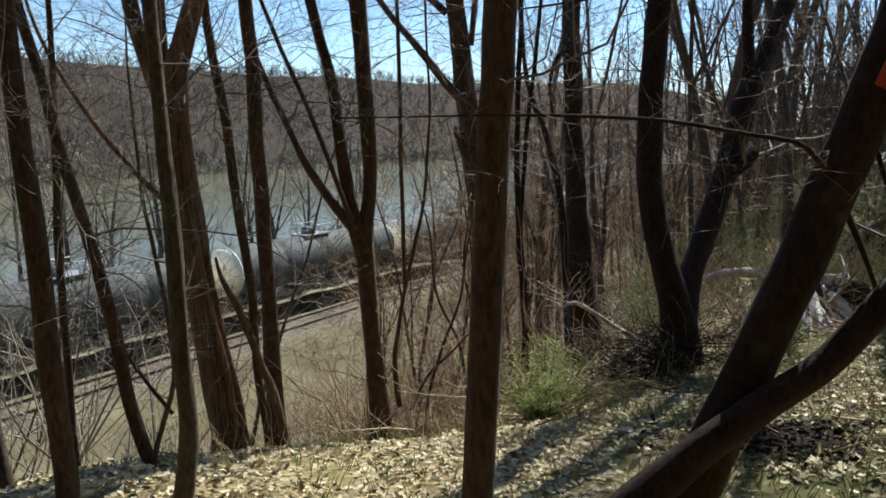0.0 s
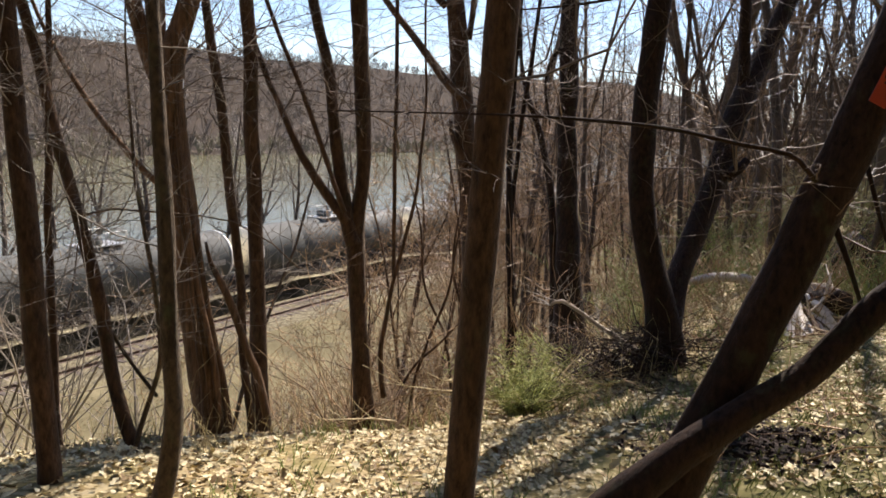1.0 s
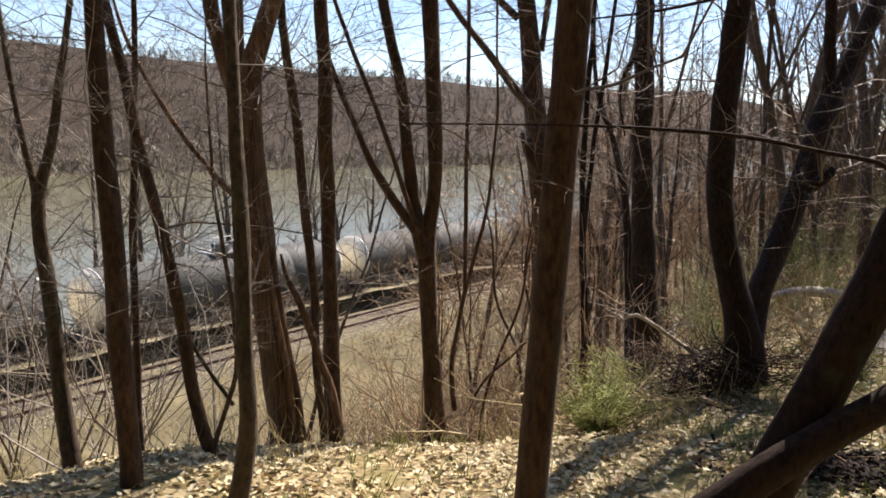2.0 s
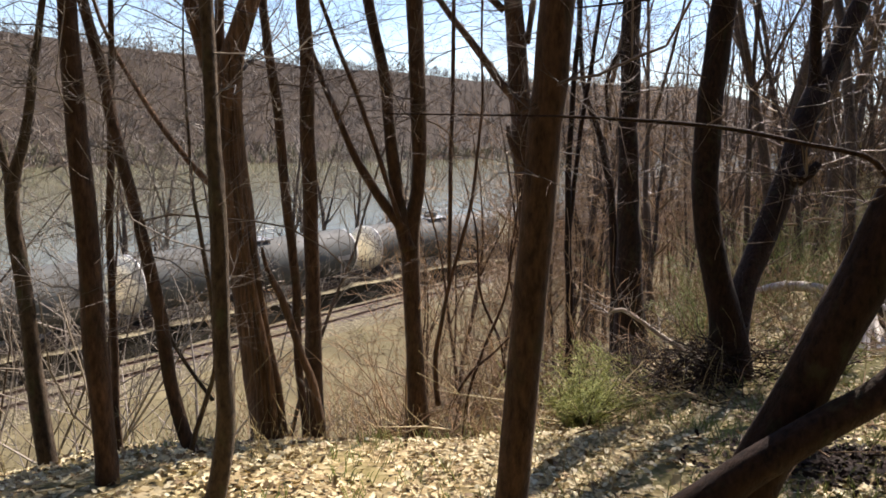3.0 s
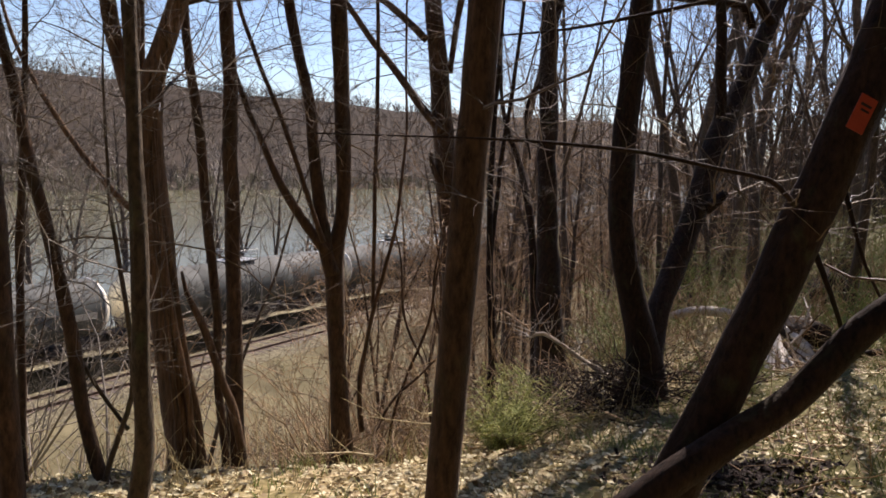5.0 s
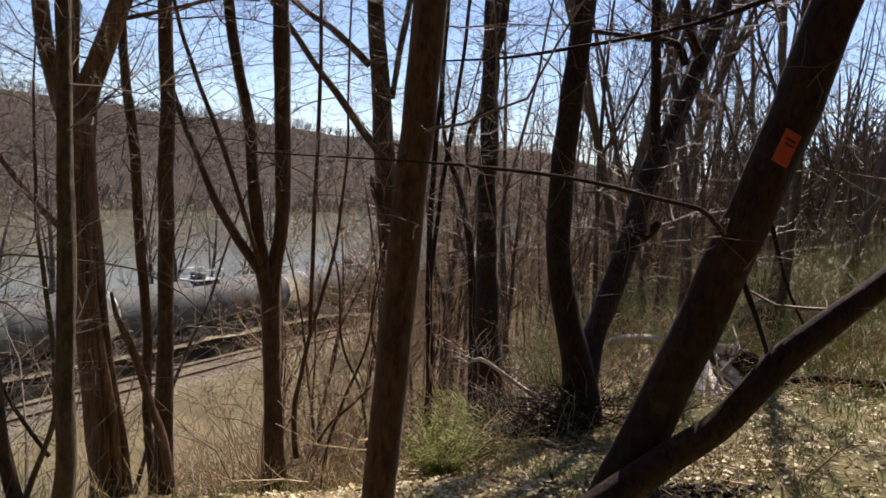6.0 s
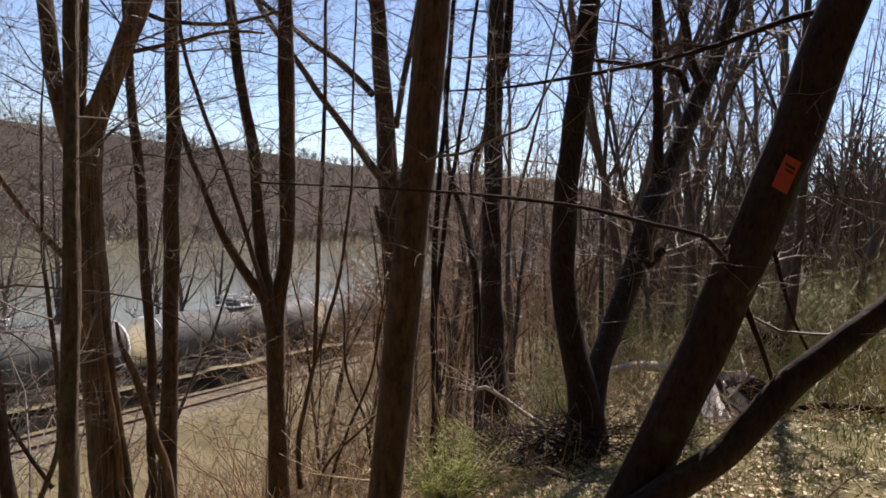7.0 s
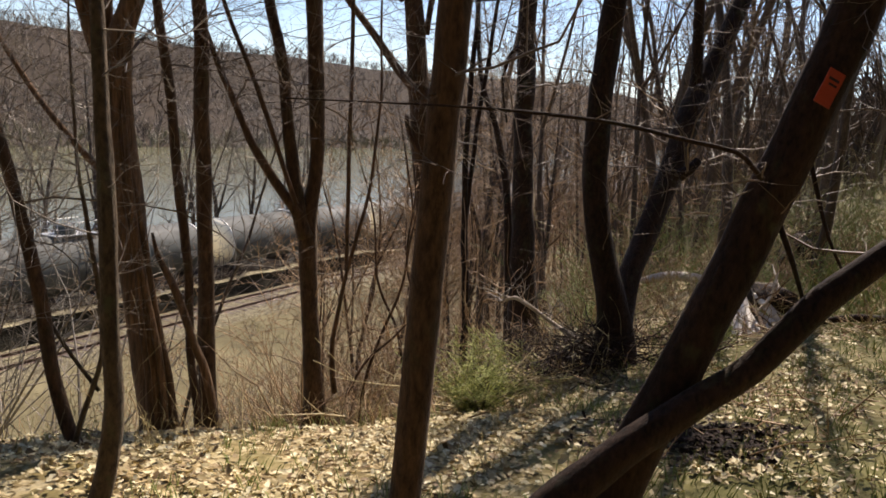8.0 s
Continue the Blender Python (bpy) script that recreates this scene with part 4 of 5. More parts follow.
low = [bare_tree("bushy leafless understorey tree with many low limbs", 5.5 + 0.8 * i, 0.06 + 0.01 * i, 340 + i, BARK_FAR, TWIG_RED, "understorey trees", 30, 0.34, 0.04, 0.007, 3, 0.14) for i in range(4)]
spots = []
while len(spots) < 32:
    a, r = radians(rng.uniform(5, 24)), rng.uniform(20, 75)
    u, v = uv(r * math.sin(a), r * math.cos(a))
    if v < 24:
        spots.append((u, v))
plant(low, spots, rng)


def shrub(sh, u, v, h, stems, rng, lean=0.5, rmin=0.004):
    x, y = xy(u, v)
    o = Vector((x, y, height(u, v) - 0.05))
    for _ in range(stems):
        a = rng.uniform(0, 2 * math.pi)
        d = Vector((math.cos(a) * lean, math.sin(a) * lean, rng.uniform(0.5, 1)))
        twig(sh, o + Vector((rng.uniform(-0.3, 0.3), rng.uniform(-0.3, 0.3), 0)), d, h * rng.uniform(0.6, 1.1), 0.008 + 0.003 * h, 2, rng, 0.02, 3, rmin)


def build_brush():
    rng = random.Random(31)

    def thicket(count, u0, u1, v0, v1, h0, h1, stems, rmin, material, label):
        s = Shape()
        for _ in range(count):
            shrub(s, rng.uniform(u0, u1), rng.uniform(v0, v1), rng.uniform(h0, h1), stems, rng, 0.6, rmin)
        tagged(new("brush", s.data("brush", material)), label, "brush", kind="stuff")

    thicket(180, 9, 42, 4.6, 15, 1.0, 2.8, 4, 0.006, TWIG_RED, "tangled russet leafless brush on the slope")
    thicket(90, 40, 80, 8, 27, 1.5, 4.0, 4, 0.011, TWIG_RED, "tall russet brush beside the track")
    thicket(140, 46, 96, 22.5, 28.4, 3.4, 7.2, 3, 0.015, TWIG_RED, "dense russet bushes close beside the track")
    thicket(70, 2, 16, 6.0, 15, 0.4, 1.0, 4, 0.004, OLIVE, "low olive-brown brush on the slope")
    thicket(32, 9, 40, 14, 27.5, 0.6, 1.7, 4, 0.006, TWIG, "leafless brown shrubs at the foot of the slope")
    thicket(60, 9, 40, 14, 27.5, 0.3, 0.8, 4, 0.007, OLIVE, "low olive scrub at the foot of the slope")
    thicket(26, 5, 9.5, 3.4, 6.2, 0.9, 2.2, 4, 0.004, TWIG_RED, "tangled russet stems beside the forked tree")
    thicket(40, -4, 12, 5.4, 24, 0.5, 1.4, 4, 0.005, TWIG_PALE, "pale leafless brush along the slope")
    thicket(150, -8, 110, 38.0, 40.5, 1.0, 2.4, 3, 0.016, TWIG, "brown brush beyond the far track")
    # Near-black weeds added to keep the view beneath the cars dark.
    thicket(40, -8, 70, 37.5, 38.4, 0.7, 1.4, 4, 0.012, BARK_DARK, "added dark weeds beyond the far track, darkening under the cars")

    s, n = Shape(), 0
    while n < 20:
        a, r = radians(rng.uniform(-36, -18)), rng.uniform(8, 24)
        u, v = uv(r * math.sin(a), r * math.cos(a))
        if 6 < v < 27:
            shrub(s, u, v, 2.2 - height(u, v) * rng.uniform(0.55, 0.95), 2, rng, 0.35, 0.0045)
            n += 1
    tagged(new("brush", s.data("brush", TWIG_PALE)), "tall pale crooked shrubs on the steep slope", "brush", kind="stuff")

    def sector(count, a0, a1, r0, r1, h0, h1, rmin, material, label):
        s = Shape()
        while count:
            a, r = radians(rng.uniform(a0, a1)), rng.uniform(r0, r1)
            u, v = uv(r * math.sin(a), r * math.cos(a))
            if v < 5.5:
                shrub(s, u, v, rng.uniform(h0, h1), 4, rng, 0.6, rmin)
                count -= 1
        tagged(new("brush", s.data("brush", material)), label, "brush", kind="stuff")

    sector(85, 4, 38, 9.5, 20, 0.5, 1.5, 0.004, TWIG_RED, "brown understorey brush on the plateau")
    sector(120, 4, 42, 18, 44, 1.0, 2.6, 0.008, OLIVE, "tall olive-brown understorey on the plateau")
    sector(70, 6, 40, 10, 26, 0.3, 0.9, 0.005, STRAW, "straw-coloured dead brush on the plateau")
    sector(95, 14, 42, 12, 34, 0.7, 1.8, 0.006, SPROUT, "budding olive-green brush on the plateau")


build_brush()


def build_far_woods():
    rng = random.Random(77)
    s = Shape()
    for _ in range(3600):
        u = rng.uniform(-250, 2300) if rng.random() < 0.5 else rng.uniform(-150, 900)
        v = rng.uniform(212, 470)
        x, y = xy(u, v)
        z = height(u, v)
        h = rng.uniform(6, 10)
        o = Vector((x, y, z - 1))
        s.tube([o, o + Vector((0, 0, h))], [0.12, 0.04], 3, cap=False)
        for k in range(5):
            q = o + Vector((0, 0, h * rng.uniform(0.1, 0.85)))
            e = q + Vector((rng.uniform(-3.2, 3.2), rng.uniform(-3.2, 3.2), rng.uniform(2, 5)))
            s.tube([q, q.lerp(e, 0.5) + Vector((0, 0, -0.4)), e], [0.13, 0.17, 0.05], 3, cap=False)
    f = Shape()
    for _ in range(1500):
        u = rng.uniform(-150, 1200)
        v = rng.uniform(207, 236)
        x, y = xy(u, v)
        o = Vector((x, y, height(u, v) - 0.5))
        for k in range(4):
            e = o + Vector((rng.uniform(-2.5, 2.5), rng.uniform(-2.5, 2.5), rng.uniform(2, 6)))
            f.tube([o, o.lerp(e, 0.6) + Vector((rng.uniform(-0.6, 0.6), 0, 0.5)), e], [0.14, 0.2, 0.06], 3, cap=False)
    tagged(new("shore_scrub", f.data("shore_scrub", OLIVE_FAR)), "olive-brown scrub along the far river bank", "scrub", kind="stuff")
    return tagged(new("far_woods", s.data("far_woods", TWIG_FAR)), "bare brown woods on the hill across the river", "woods", kind="stuff")


build_far_woods()


def build_plateau_woods():
    """The wood that closes the plateau far behind the nearer trees."""
    rng = random.Random(78)
    s = Shape()
    for i in range(1120):
        beside = i >= 820
        a, r = radians(rng.uniform(2, 15) if beside else rng.uniform(8, 48) if i < 300 else rng.uniform(24, 48)), rng.uniform(80, 230) if beside else rng.uniform(45, 150)
        u, v = uv(r * math.sin(a), r * math.cos(a))
        if v > (27 if beside else 14):
            continue
        x, y = xy(u, v)
        h = rng.uniform(6, 10) if 300 <= i < 820 else rng.uniform(9, 15)
        o = Vector((x, y, height(u, v) - 0.5))
        t = o + Vector((rng.uniform(-1, 1), rng.uniform(-1, 1), h))
        s.tube([o, t], [0.2, 0.04], 4, cap=False)
        for k in range(16):
            q = o.lerp(t, rng.uniform(0.12, 0.9))
            e = q + Vector((rng.uniform(-2.6, 2.6), rng.uniform(-2.6, 2.6), rng.uniform(0.5, 3.4)))
            s.tube([q, q.lerp(e, 0.5) + Vector((0, 0, -0.3)), e], [0.05, 0.04, 0.02], 3, cap=False)
    return tagged(new("plateau_woods", s.data("plateau_woods", TWIG)), "dense bare brown woods closing the plateau", "woods", kind="stuff")


build_plateau_woods()


def build_sky_blocking_woods():
    """An unseen wood round and behind the viewer, added to block skylight."""
    rng = random.Random(79)
    s = Shape()
    n = 0
    while n < 420:
        a, r = radians(rng.uniform(70, 290)), rng.uniform(3.5, 50)
        x, y = r * math.sin(a), r * math.cos(a)
        u, v = uv(x, y)
        if v > 9:
            continue
        n += 1
        h = rng.uniform(11, 17)
        o = Vector((x, y, height(u, v) - 0.4))
        t = o + Vector((rng.uniform(-1.5, 1.5), rng.uniform(-1.5, 1.5), h))
        s.tube([o, o.lerp(t, 0.5) + Vector((rng.uniform(-0.4, 0.4), 0, 0)), t], [0.2, 0.13, 0.04], 5, cap=False)
        for k in range(28):
            q = o.lerp(t, rng.uniform(0.25, 0.98))
            e = q + Vector((rng.uniform(-2.6, 2.6), rng.uniform(-2.6, 2.6), rng.uniform(0.3, 3.0)))
            s.tube([q, q.lerp(e, 0.5) + Vector((0, 0, -0.3)), e], [0.07, 0.06, 0.03], 3, cap=False)
    return tagged(new("woods_behind", s.data("woods_behind", BARK_FAR)), "unseen bare woods behind the hillside path, added to block skylight", "woods", kind="stuff")


build_sky_blocking_woods()


# ---- ground clutter near the camera ----
def leaf_shape(sh, m, w, l, curl):
    o = len(sh.v)
    rim = ((0, -l, 0.4), (w * 0.75, -l * 0.45, 1), (w * 0.55, -l * 0.05, 0.6), (w, l * 0.35, 1.1), (0.1 * w, l, 0.5), (-w, l * 0.3, 0.8), (-w * 0.5, -l * 0.1, 0.5), (-w * 0.8, -l * 0.5, 0.9))
    for x, y, z in rim + ((0, 0, 0),):
        sh.v.append(tuple(m @ Vector((x, y, z * curl))))
    for i in range(8):
        sh.f.append((o + 8, o + i, o + (i + 1) % 8))


def leaf_pose(x, y, rng, lift=0.012):
    return Matrix.Translation((x, y, ground_z(x, y) + lift)) @ pose(0, 0, 0, rng.gauss(0, 22), rng.gauss(0, 22), rng.uniform(0, 360))


def build_leaves():
    rng = random.Random(12)
    s = Shape()
    n = 0
    while n < 54000:
        u, v = rng.uniform(0.8, 15), rng.uniform(-6, 5.4)
        if rng.random() > 1.1 - u / 15:
            continue
        x, y = xy(u, v)
        if v < 1.6 and noise.noise((x * 1.5, y * 1.5, 5)) < 0.0 and rng.random() < 0.6:
            continue
        if noise.noise((x * 0.9, y * 0.9, 31)) > 0.2 and rng.random() < 0.75:
            continue
        k = rng.uniform(0.3, 0.82)
        leaf_shape(s, leaf_pose(x, y, rng, rng.uniform(0.006, 0.035)), 0.027 * k, 0.04 * k, rng.uniform(-0.012, 0.024) * k)
        n += 1
    for _ in range(6000):
        x, y = xy(rng.uniform(-8, 0.8), rng.uniform(-8, 5.4))
        leaf_shape(s, leaf_pose(x, y, rng, 0.015), 0.02, 0.034, rng.uniform(-0.012, 0.02))
    tagged(new("leaf_litter", s.data("leaf_litter", LEAF)), "dry tan fallen leaves over the forest floor", "leaves", kind="stuff")
    kinds = []
    for i in range(6):
        t = Shape()
        leaf_shape(t, Matrix.Identity(4), 0.016 + 0.003 * i, 0.026 + 0.004 * i, 0.004 * i - 0.006)
        kinds.append(t.data("leaf", LEAF))
    for i in range(280):
        x, y = xy(rng.uniform(1.8, 5.5), rng.uniform(-1.5, 4.2))
        o = new("leaf", kinds[i % 6])
        o.parent = GROUND_OB
        o.matrix_basis = leaf_pose(x, y, rng, 0.03)


def build_green():
    rng = random.Random(44)
    s = Shape()
    for _ in range(5200):
        u, v = rng.uniform(2.5, 14), rng.uniform(-5, 4.6)
        x, y = xy(u, v)
        if noise.noise((x * 0.6, y * 0.6, 11)) < (-0.12 if v < 1.8 else 0.22) and noise.noise((x * 0.9, y * 0.9, 31)) < 0.2:
            continue
        z = ground_z(x, y)
        for _ in range(3):
            h = rng.uniform(0.03, 0.15)
            a = rng.uniform(0, 6.28)
            p = Vector((x + rng.uniform(-0.05, 0.05), y + rng.uniform(-0.05, 0.05), z - 0.01))
            q = p + Vector((math.cos(a) * h * 0.5, math.sin(a) * h * 0.5, h))
            s.tube([p, p.lerp(q, 0.6) + Vector((0, 0, h * 0.15)), q], [0.004, 0.003, 0.0008], 3, cap=False)
    for _ in range(5000):
        a, r = radians(rng.uniform(15, 46)), rng.uniform(9, 30)
        x, y = r * math.sin(a), r * math.cos(a)
        if uv(x, y)[1] > 4 or noise.noise((x * 0.35, y * 0.35, 17)) < -0.05:
            continue
        for _ in range(2):
            h = rng.uniform(0.12, 0.34)
            a = rng.uniform(0, 6.28)
            p = Vector((x + rng.uniform(-0.12, 0.12), y + rng.uniform(-0.12, 0.12), ground_z(x, y) - 0.01))
            q = p + Vector((math.cos(a) * h * 0.6, math.sin(a) * h * 0.6, h))
            s.tube([p, p.lerp(q, 0.6) + Vector((0, 0, h * 0.15)), q], [0.009, 0.008, 0.002], 3, cap=False)
    tagged(new("grass", s.data("grass", SPROUT)), "sparse fresh green sprouts among dead leaves", "grass", kind="stuff")
    d = Shape()
    for _ in range(1500):
        u, v = rng.uniform(3, 14), rng.uniform(1.5, 6.0)
        x, y = xy(u, v)
        if noise.noise((x * 0.9, y * 0.9, 21)) < -0.05:
            continue
        twig(d, Vector((x, y, ground_z(x, y))), Vector((rng.uniform(-0.5, 0.5), rng.uniform(-0.5, 0.5), 1)), rng.uniform(0.12, 0.5), 0.0035, 1, rng, 0.04, 2)
    tagged(new("dead_grass", d.data("dead_grass", STRAW)), "dry straw stalks along the crest", "dry stalks", kind="stuff")


def green_bush(x, y, h, w, seed, label, n=46):
    rng = random.Random(seed)
    root = new("bush")
    z = ground_z(x, y)
    root.location = (x, y, z)
    tagged(root, label, "bush", "green bushes")
    st, lv = Shape(), Shape()
    for _ in range(n):
        a = rng.uniform(0, 6.28)
        p = Vector((rng.uniform(-0.12, 0.12), rng.uniform(-0.12, 0.12), -0.03))
        d = Vector((math.cos(a) * rng.uniform(0, w * 1.7), math.sin(a) * rng.uniform(0, w * 1.7), 1)).normalized()
        q = p + d * h * rng.uniform(0.4, 1.1)
        mid = p.lerp(q, 0.5) + Vector((rng.uniform(-0.04, 0.04), rng.uniform(-0.04, 0.04), 0.05))
        st.tube([p, mid, q], [0.006, 0.004, 0.0015], 3, cap=False)
        for k in range(46):
            t = rng.uniform(0.15, 1)
            c = p.lerp(mid, t * 2) if t < 0.5 else mid.lerp(q, t * 2 - 1)
            e = c + Vector((rng.uniform(-1, 1), rng.uniform(-1, 1), rng.uniform(-0.4, 0.9))) * rng.uniform(0.04, 0.11)
            lv.tube([c, c.lerp(e, 0.5), e], [0.002, 0.003, 0.001], 3, cap=False)
    tagged(part("woody_base", st, TWIG, root), kind="stuff")
    tagged(part("foliage", lv, GREEN, root, "feathery yellow-green foliage"), kind="stuff")


def fallen_log(name, label, pts, material, seed, twigs=8):
    root = new(name)
    x, y = pts[0][:2]
    z = ground_z(x, y)
    root.location = (x, y, z)
    off = Vector((x, y, z))
    tagged(root, label, "log", "fallen wood")
    p, r = spline(pts, 0.06)
    s = Shape()
    s.tube([q - off for q in p], r, 10, 0.2, seed)
    part("log", s, material, root)
    rng = random.Random(seed)
    t = Shape()
    for _ in range(twigs):
        j = rng.randint(0, len(p) - 1)
        twig(t, p[j] - off, Vector((rng.uniform(-1, 1), rng.uniform(-1, 1), rng.uniform(0, 1))), rng.uniform(0.2, 0.6), 0.008, 1, rng, 0.05, 3)
    if twigs:
        tagged(part("twig_litter", t, TWIG_PALE, root), kind="stuff")
    return root


def brush_pile(x, y, w, h, seed, label, n, material):
    rng = random.Random(seed)
    s = Shape()
    z = ground_z(x, y)
    for _ in range(n):
        p = Vector((x + rng.gauss(0, w), y + rng.gauss(0, w * 0.7), 0))
        p.z = ground_z(p.x, p.y) + abs(rng.gauss(0, h))
        a = rng.uniform(0, 6.28)
        twig(s, p, Vector((math.cos(a), math.sin(a), rng.uniform(-0.1, 0.5))), rng.uniform(0.25, 0.8), rng.uniform(0.004, 0.011), 1, rng, 0.06, 3, 0.003)
    return tagged(new("brush_pile", s.data("brush_pile", material)), label, "brush pile", kind="stuff")


def shade_leaves(x, y, wx, wy, seed):
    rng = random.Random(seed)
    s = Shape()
    # Bark-dark leaves lie where a shadow patch falls on the litter.
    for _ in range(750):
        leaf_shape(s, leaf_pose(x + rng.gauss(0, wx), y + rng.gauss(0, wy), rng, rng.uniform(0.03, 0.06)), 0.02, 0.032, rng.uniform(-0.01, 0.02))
    return tagged(new("leaf_litter", s.data("leaf_litter", BARK_DARK)), "leaves darkened for a shadow patch under the curved stem", "leaves", kind="stuff")


def root_stump(x, y, seed):
    """A broken, bleached trunk: split slabs leaning over a dark log end, with roots."""
    rng = random.Random(seed)
    root = new("stump")
    z = ground_z(x, y)
    root.location = (x, y, z)
    tagged(root, "splintered bleached stump with pale slabs and a dark log end", "stump")
    slabs = (((-0.02, 0.1, 0.86, 0.02), (-0.1, 0.02, 0.55, 0.075), (-0.24, -0.12, 0.22, 0.12), (-0.36, -0.25, -0.06, 0.09)),
             ((-0.12, 0.05, 0.62, 0.02), (-0.2, -0.02, 0.4, 0.06), (-0.38, -0.16, 0.12, 0.085), (-0.5, -0.3, -0.06, 0.05)),
             ((0.06, 0.0, 0.56, 0.03), (0.13, -0.05, 0.36, 0.1), (0.22, -0.16, 0.14, 0.13), (0.27, -0.26, -0.06, 0.1)),
             ((0.0, -0.02, 0.44, 0.02), (0.0, -0.1, 0.28, 0.05), (-0.03, -0.22, 0.1, 0.07), (-0.06, -0.32, -0.06, 0.05)))
    for k, line in enumerate(slabs):
        for strip in range(4):
            s = Shape()
            dx, cut = (strip - 1.5) * 0.055 + rng.uniform(-0.02, 0.02), rng.uniform(0.55, 1.0)
            pts, rad = spline([(x_ + dx * (1.3 - z_), y_ + z_ * 0.75 - 0.2 + rng.uniform(-0.04, 0.04), z_ * 0.72 * cut if z_ > 0 else z_, r_ * rng.uniform(0.3, 0.55)) for x_, y_, z_, r_ in line], 0.025)
            s.tube(pts, rad, 7, 0.7, seed + k * 5 + strip)
            dark = (k + strip) % 3 == 2
            part("slab", s, BARK_BROWN if dark else BONE, root, "brown bark strip" if dark else "bleached split wood")
    s = Shape()
    s.tube([Vector((0.3, 0.55, 0.3)), Vector((0.36, 0.1, 0.34)), Vector((0.38, -0.06, 0.34))], [0.17, 0.16, 0.15], 16, 0.2, seed)
    part("log_end", s, BARK_DARK, root, "dark round log end")
    for k in range(9):
        s = Shape()
        a = rng.uniform(0, 6.28)
        d = Vector((math.cos(a), math.sin(a) * 0.6, rng.uniform(0.1, 0.9)))
        twig(s, Vector((rng.uniform(-0.2, 0.3), 0, rng.uniform(0.05, 0.35))), d, rng.uniform(0.35, 0.8), rng.uniform(0.012, 0.024), 1, rng, 0.08, 2, 0.004, 2)
        part("root", s, (DEADWOOD, BARK_BROWN)[k % 2], root)


build_leaves()
build_green()
green_bush(0.82, 6.4, 0.82, 1.05, 3, "feathery yellow-green bush at the crest", 100)
green_bush(3.4, 7.6, 0.45, 0.5, 4, "small green bush behind the leaning tree", 30)
fallen_log("fallen_branch", "bleached broken branch lying by the two-stemmed tree", [(1.2, 7.64, -0.12, 0.012), (1.32, 7.63, -0.07, 0.022), (1.5, 7.6, -0.16, 0.022), (1.75, 7.55, -0.32, 0.022), (2.15, 7.5, -0.55, 0.026)], DEADWOOD, 7, 20)
fallen_log("fallen_log", "pale fallen log among brush on the plateau", [(4.3, 13.4, -1.0, 0.05), (4.9, 13.3, -0.8, 0.08), (5.4, 13.1, -0.76, 0.085), (6.1, 13.0, -0.9, 0.09)], DEADWOOD, 8, 6)
root_stump(4.5, 9.0, 15)
brush_pile(2.0, 7.35, 0.4, 0.16, 5, "dark tangle of dead twigs at the forked tree", 300, BARK_DARK)
brush_pile(1.2, 7.3, 0.35, 0.12, 6, "pale dead twigs beside the green bush", 70, TWIG_PALE)
for dx, dz, r in ((0, 0.16, 0.2), (0.5, 0.14, 0.17), (0.25, 0.46, 0.16)):
    gz = ground_z(8.0 + dx, 14.7)
    fallen_log("fallen_log", "dark rotting log in a heap on the plateau", [(7.7 + dx, 14.2, gz + dz, r), (8.0 + dx, 14.8, gz + dz, r * 1.05), (8.5 + dx, 15.9, gz + dz, r * 0.9)], BARK_DARK, 60 + int(dx * 10), 4)
fallen_log("fallen_branch", "dark crooked branch lying on the leaves", [(x_, y_, ground_z(x_, y_) + h_, r_) for x_, y_, h_, r_ in ((4.95, 8.75, 0.05, 0.025), (5.5, 8.6, 0.16, 0.045), (6.0, 8.3, 0.14, 0.05), (6.8, 8.0, 0.08, 0.06))], BARK_DARK, 41, 14)
shade_leaves(2.15, 4.75, 0.3, 0.22, 42)
brush_pile(8.0, 14.6, 0.45, 0.4, 8, "dark heap of dead branches on the plateau", 170, BARK_DARK)
brush_pile(3.6, 8.5, 0.9, 0.1, 9, "scattered dead twigs on the forest floor", 80, TWIG_RED)
brush_pile(-0.5, 6.7, 0.5, 0.12, 10, "dry twigs round the foot of a forked tree", 90, TWIG_RED)
brush_pile(0.7, 6.9, 0.5, 0.2, 11, "dry straw stalks round the green bush", 90, STRAW)
brush_pile(2.6, 5.2, 0.8, 0.06, 12, "dead twigs lying on the leaf litter", 60, TWIG_RED)
brush_pile(4.8, 8.6, 1.0, 0.12, 13, "straw and dead stalks by the stump", 110, STRAW)
fallen_log("fallen_stick", "thin bleached stick lying along the crest", [(-2.15, 5.3, ground_z(-2.15, 5.3) + 0.03, 0.008), (-1.8, 5.42, ground_z(-1.8, 5.42) + 0.035, 0.012), (-1.3, 5.6, ground_z(-1.3, 5.6) + 0.03, 0.01)], DEADWOOD, 31, 3)


build_track(NEAR_V, "empty rusty railway track on grey ballast with timber ties", True)
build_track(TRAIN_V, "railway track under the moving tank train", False)


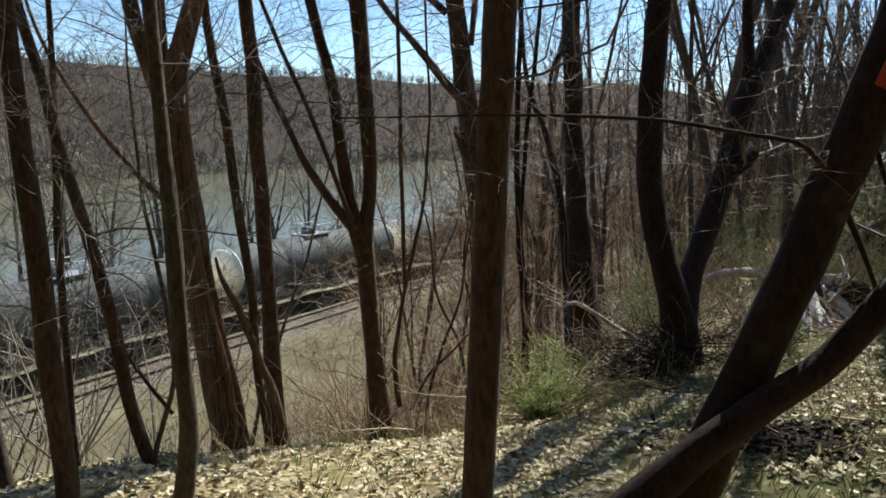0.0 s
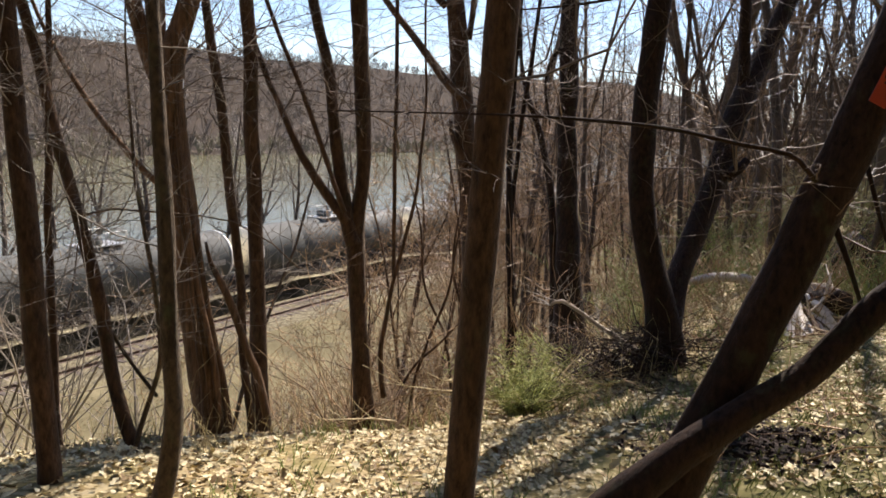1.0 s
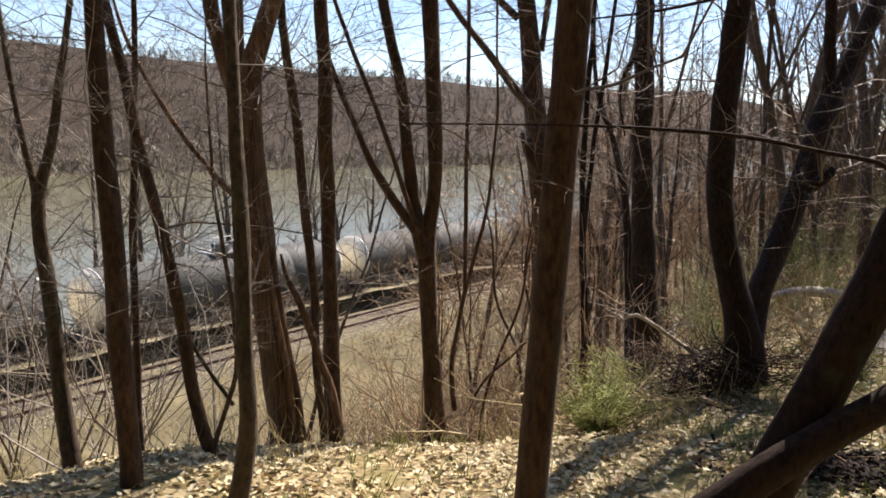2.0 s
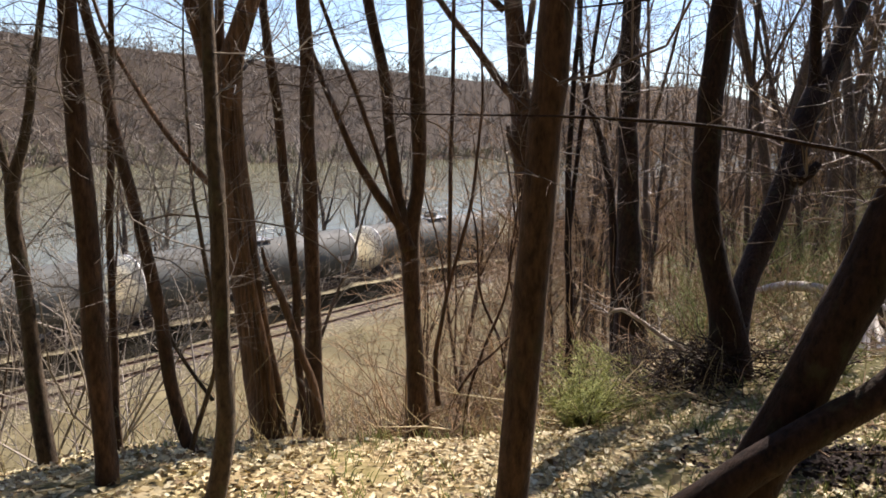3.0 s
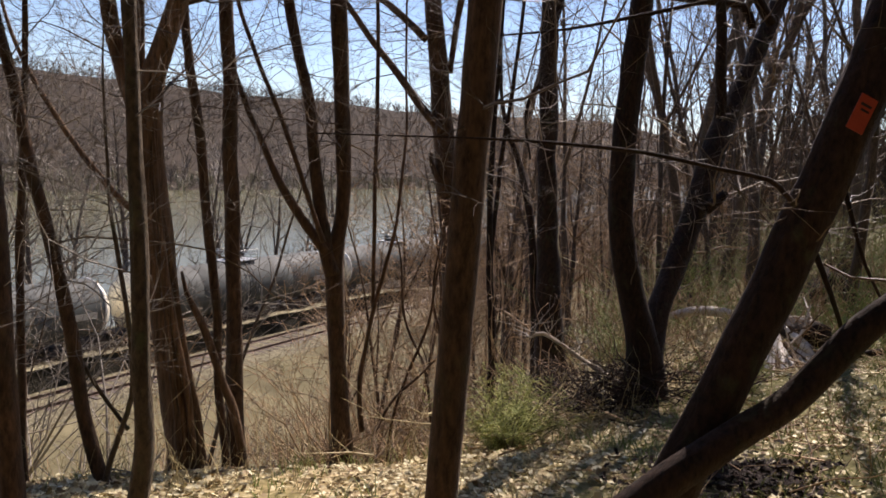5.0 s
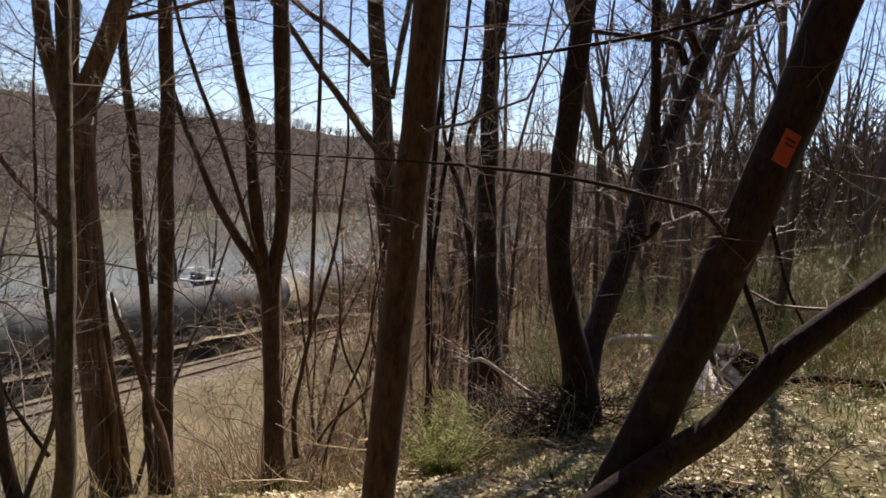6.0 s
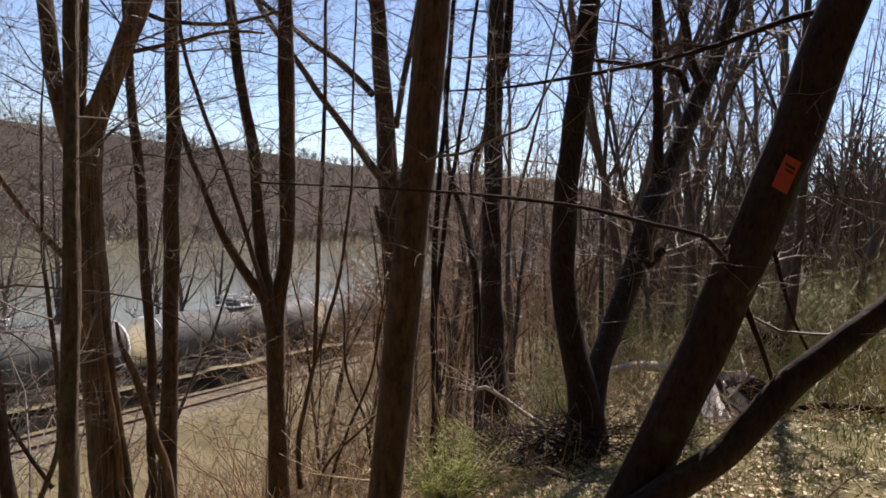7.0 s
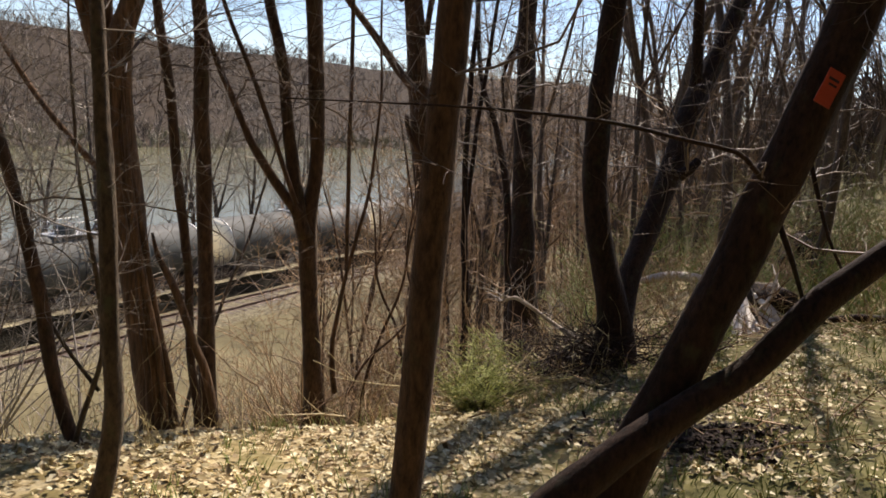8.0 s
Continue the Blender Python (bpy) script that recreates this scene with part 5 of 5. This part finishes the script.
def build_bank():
    """A low cut earth bank between the tracks, face coloured as shaded, top as sunlit, with dead branches heaped along
    it.
    """
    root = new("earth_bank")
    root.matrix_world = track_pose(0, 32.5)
    tagged(root, "low earth bank with shade-darkened face and sun-paled top between the tracks", "bank", kind="structure")
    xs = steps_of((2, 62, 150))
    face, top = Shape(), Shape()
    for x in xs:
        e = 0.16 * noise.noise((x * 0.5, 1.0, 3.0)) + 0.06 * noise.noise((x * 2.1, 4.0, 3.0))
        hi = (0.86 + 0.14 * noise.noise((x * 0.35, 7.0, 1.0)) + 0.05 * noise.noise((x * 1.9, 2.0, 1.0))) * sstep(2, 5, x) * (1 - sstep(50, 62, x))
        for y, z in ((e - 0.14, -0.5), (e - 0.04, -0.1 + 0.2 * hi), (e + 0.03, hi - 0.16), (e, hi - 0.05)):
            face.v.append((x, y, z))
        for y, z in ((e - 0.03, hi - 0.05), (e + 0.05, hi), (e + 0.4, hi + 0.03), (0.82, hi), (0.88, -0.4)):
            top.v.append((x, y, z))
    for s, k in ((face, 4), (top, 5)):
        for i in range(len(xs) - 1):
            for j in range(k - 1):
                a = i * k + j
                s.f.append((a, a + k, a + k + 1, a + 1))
    part("bank_face", face, BALLAST_SHADE, root, "cut earth face darkened for shade")
    part("bank_top", top, BALLAST_LIT, root, "stone strip paled as sunlit")


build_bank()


def build_bank_brush():
    rng = random.Random(91)
    for material, n, label in ((BARK_DARK, 760, "dark dead branches heaped along the bank"), (TWIG_PALE, 60, "pale dead branches heaped along the bank")):
        s = Shape()
        for _ in range(n):
            u = rng.choice((13, 18, 24, 31, 35, 42, 49)) + rng.gauss(0, 2.6)
            x, y = xy(u, 33.1 + rng.uniform(-0.3, 0.15))
            side = rng.choice((-1, 1))
            d = Vector((SU * side, CU * side, rng.uniform(-0.05, 0.7)))
            twig(s, Vector((x, y, RAIL_Z + 0.82 + abs(rng.gauss(0, 0.12)))), d, rng.uniform(0.5, 1.2), rng.uniform(0.015, 0.035), 1, rng, 0.08, 3, 0.012)
        tagged(new("brush", s.data("brush", material)), label, "brush", kind="stuff")


build_bank_brush()
CARS = [build_car()]
for i in range(14):
    CARS.append(copy_thing(CARS[0], Matrix.Identity(4)))


def motions():
    for i, car in enumerate(CARS):
        u0 = FIRST_U + (i - 1) * CAR_L
        walk(car, [(t, track_pose(u0 - SPEED * t, TRAIN_V)) for t in (0.0, 2.0, 4.0, 6.0, 8.0)])
        for wheel in [o for o in car.children_recursive if o.name.startswith("wheelset")]:
            spot = Matrix.Translation(wheel.location)
            walk(wheel, [(k / 30, spot @ Matrix.Rotation(-SPEED * k / 30 / 0.455, 4, "Y")) for k in range(241)])


motions()
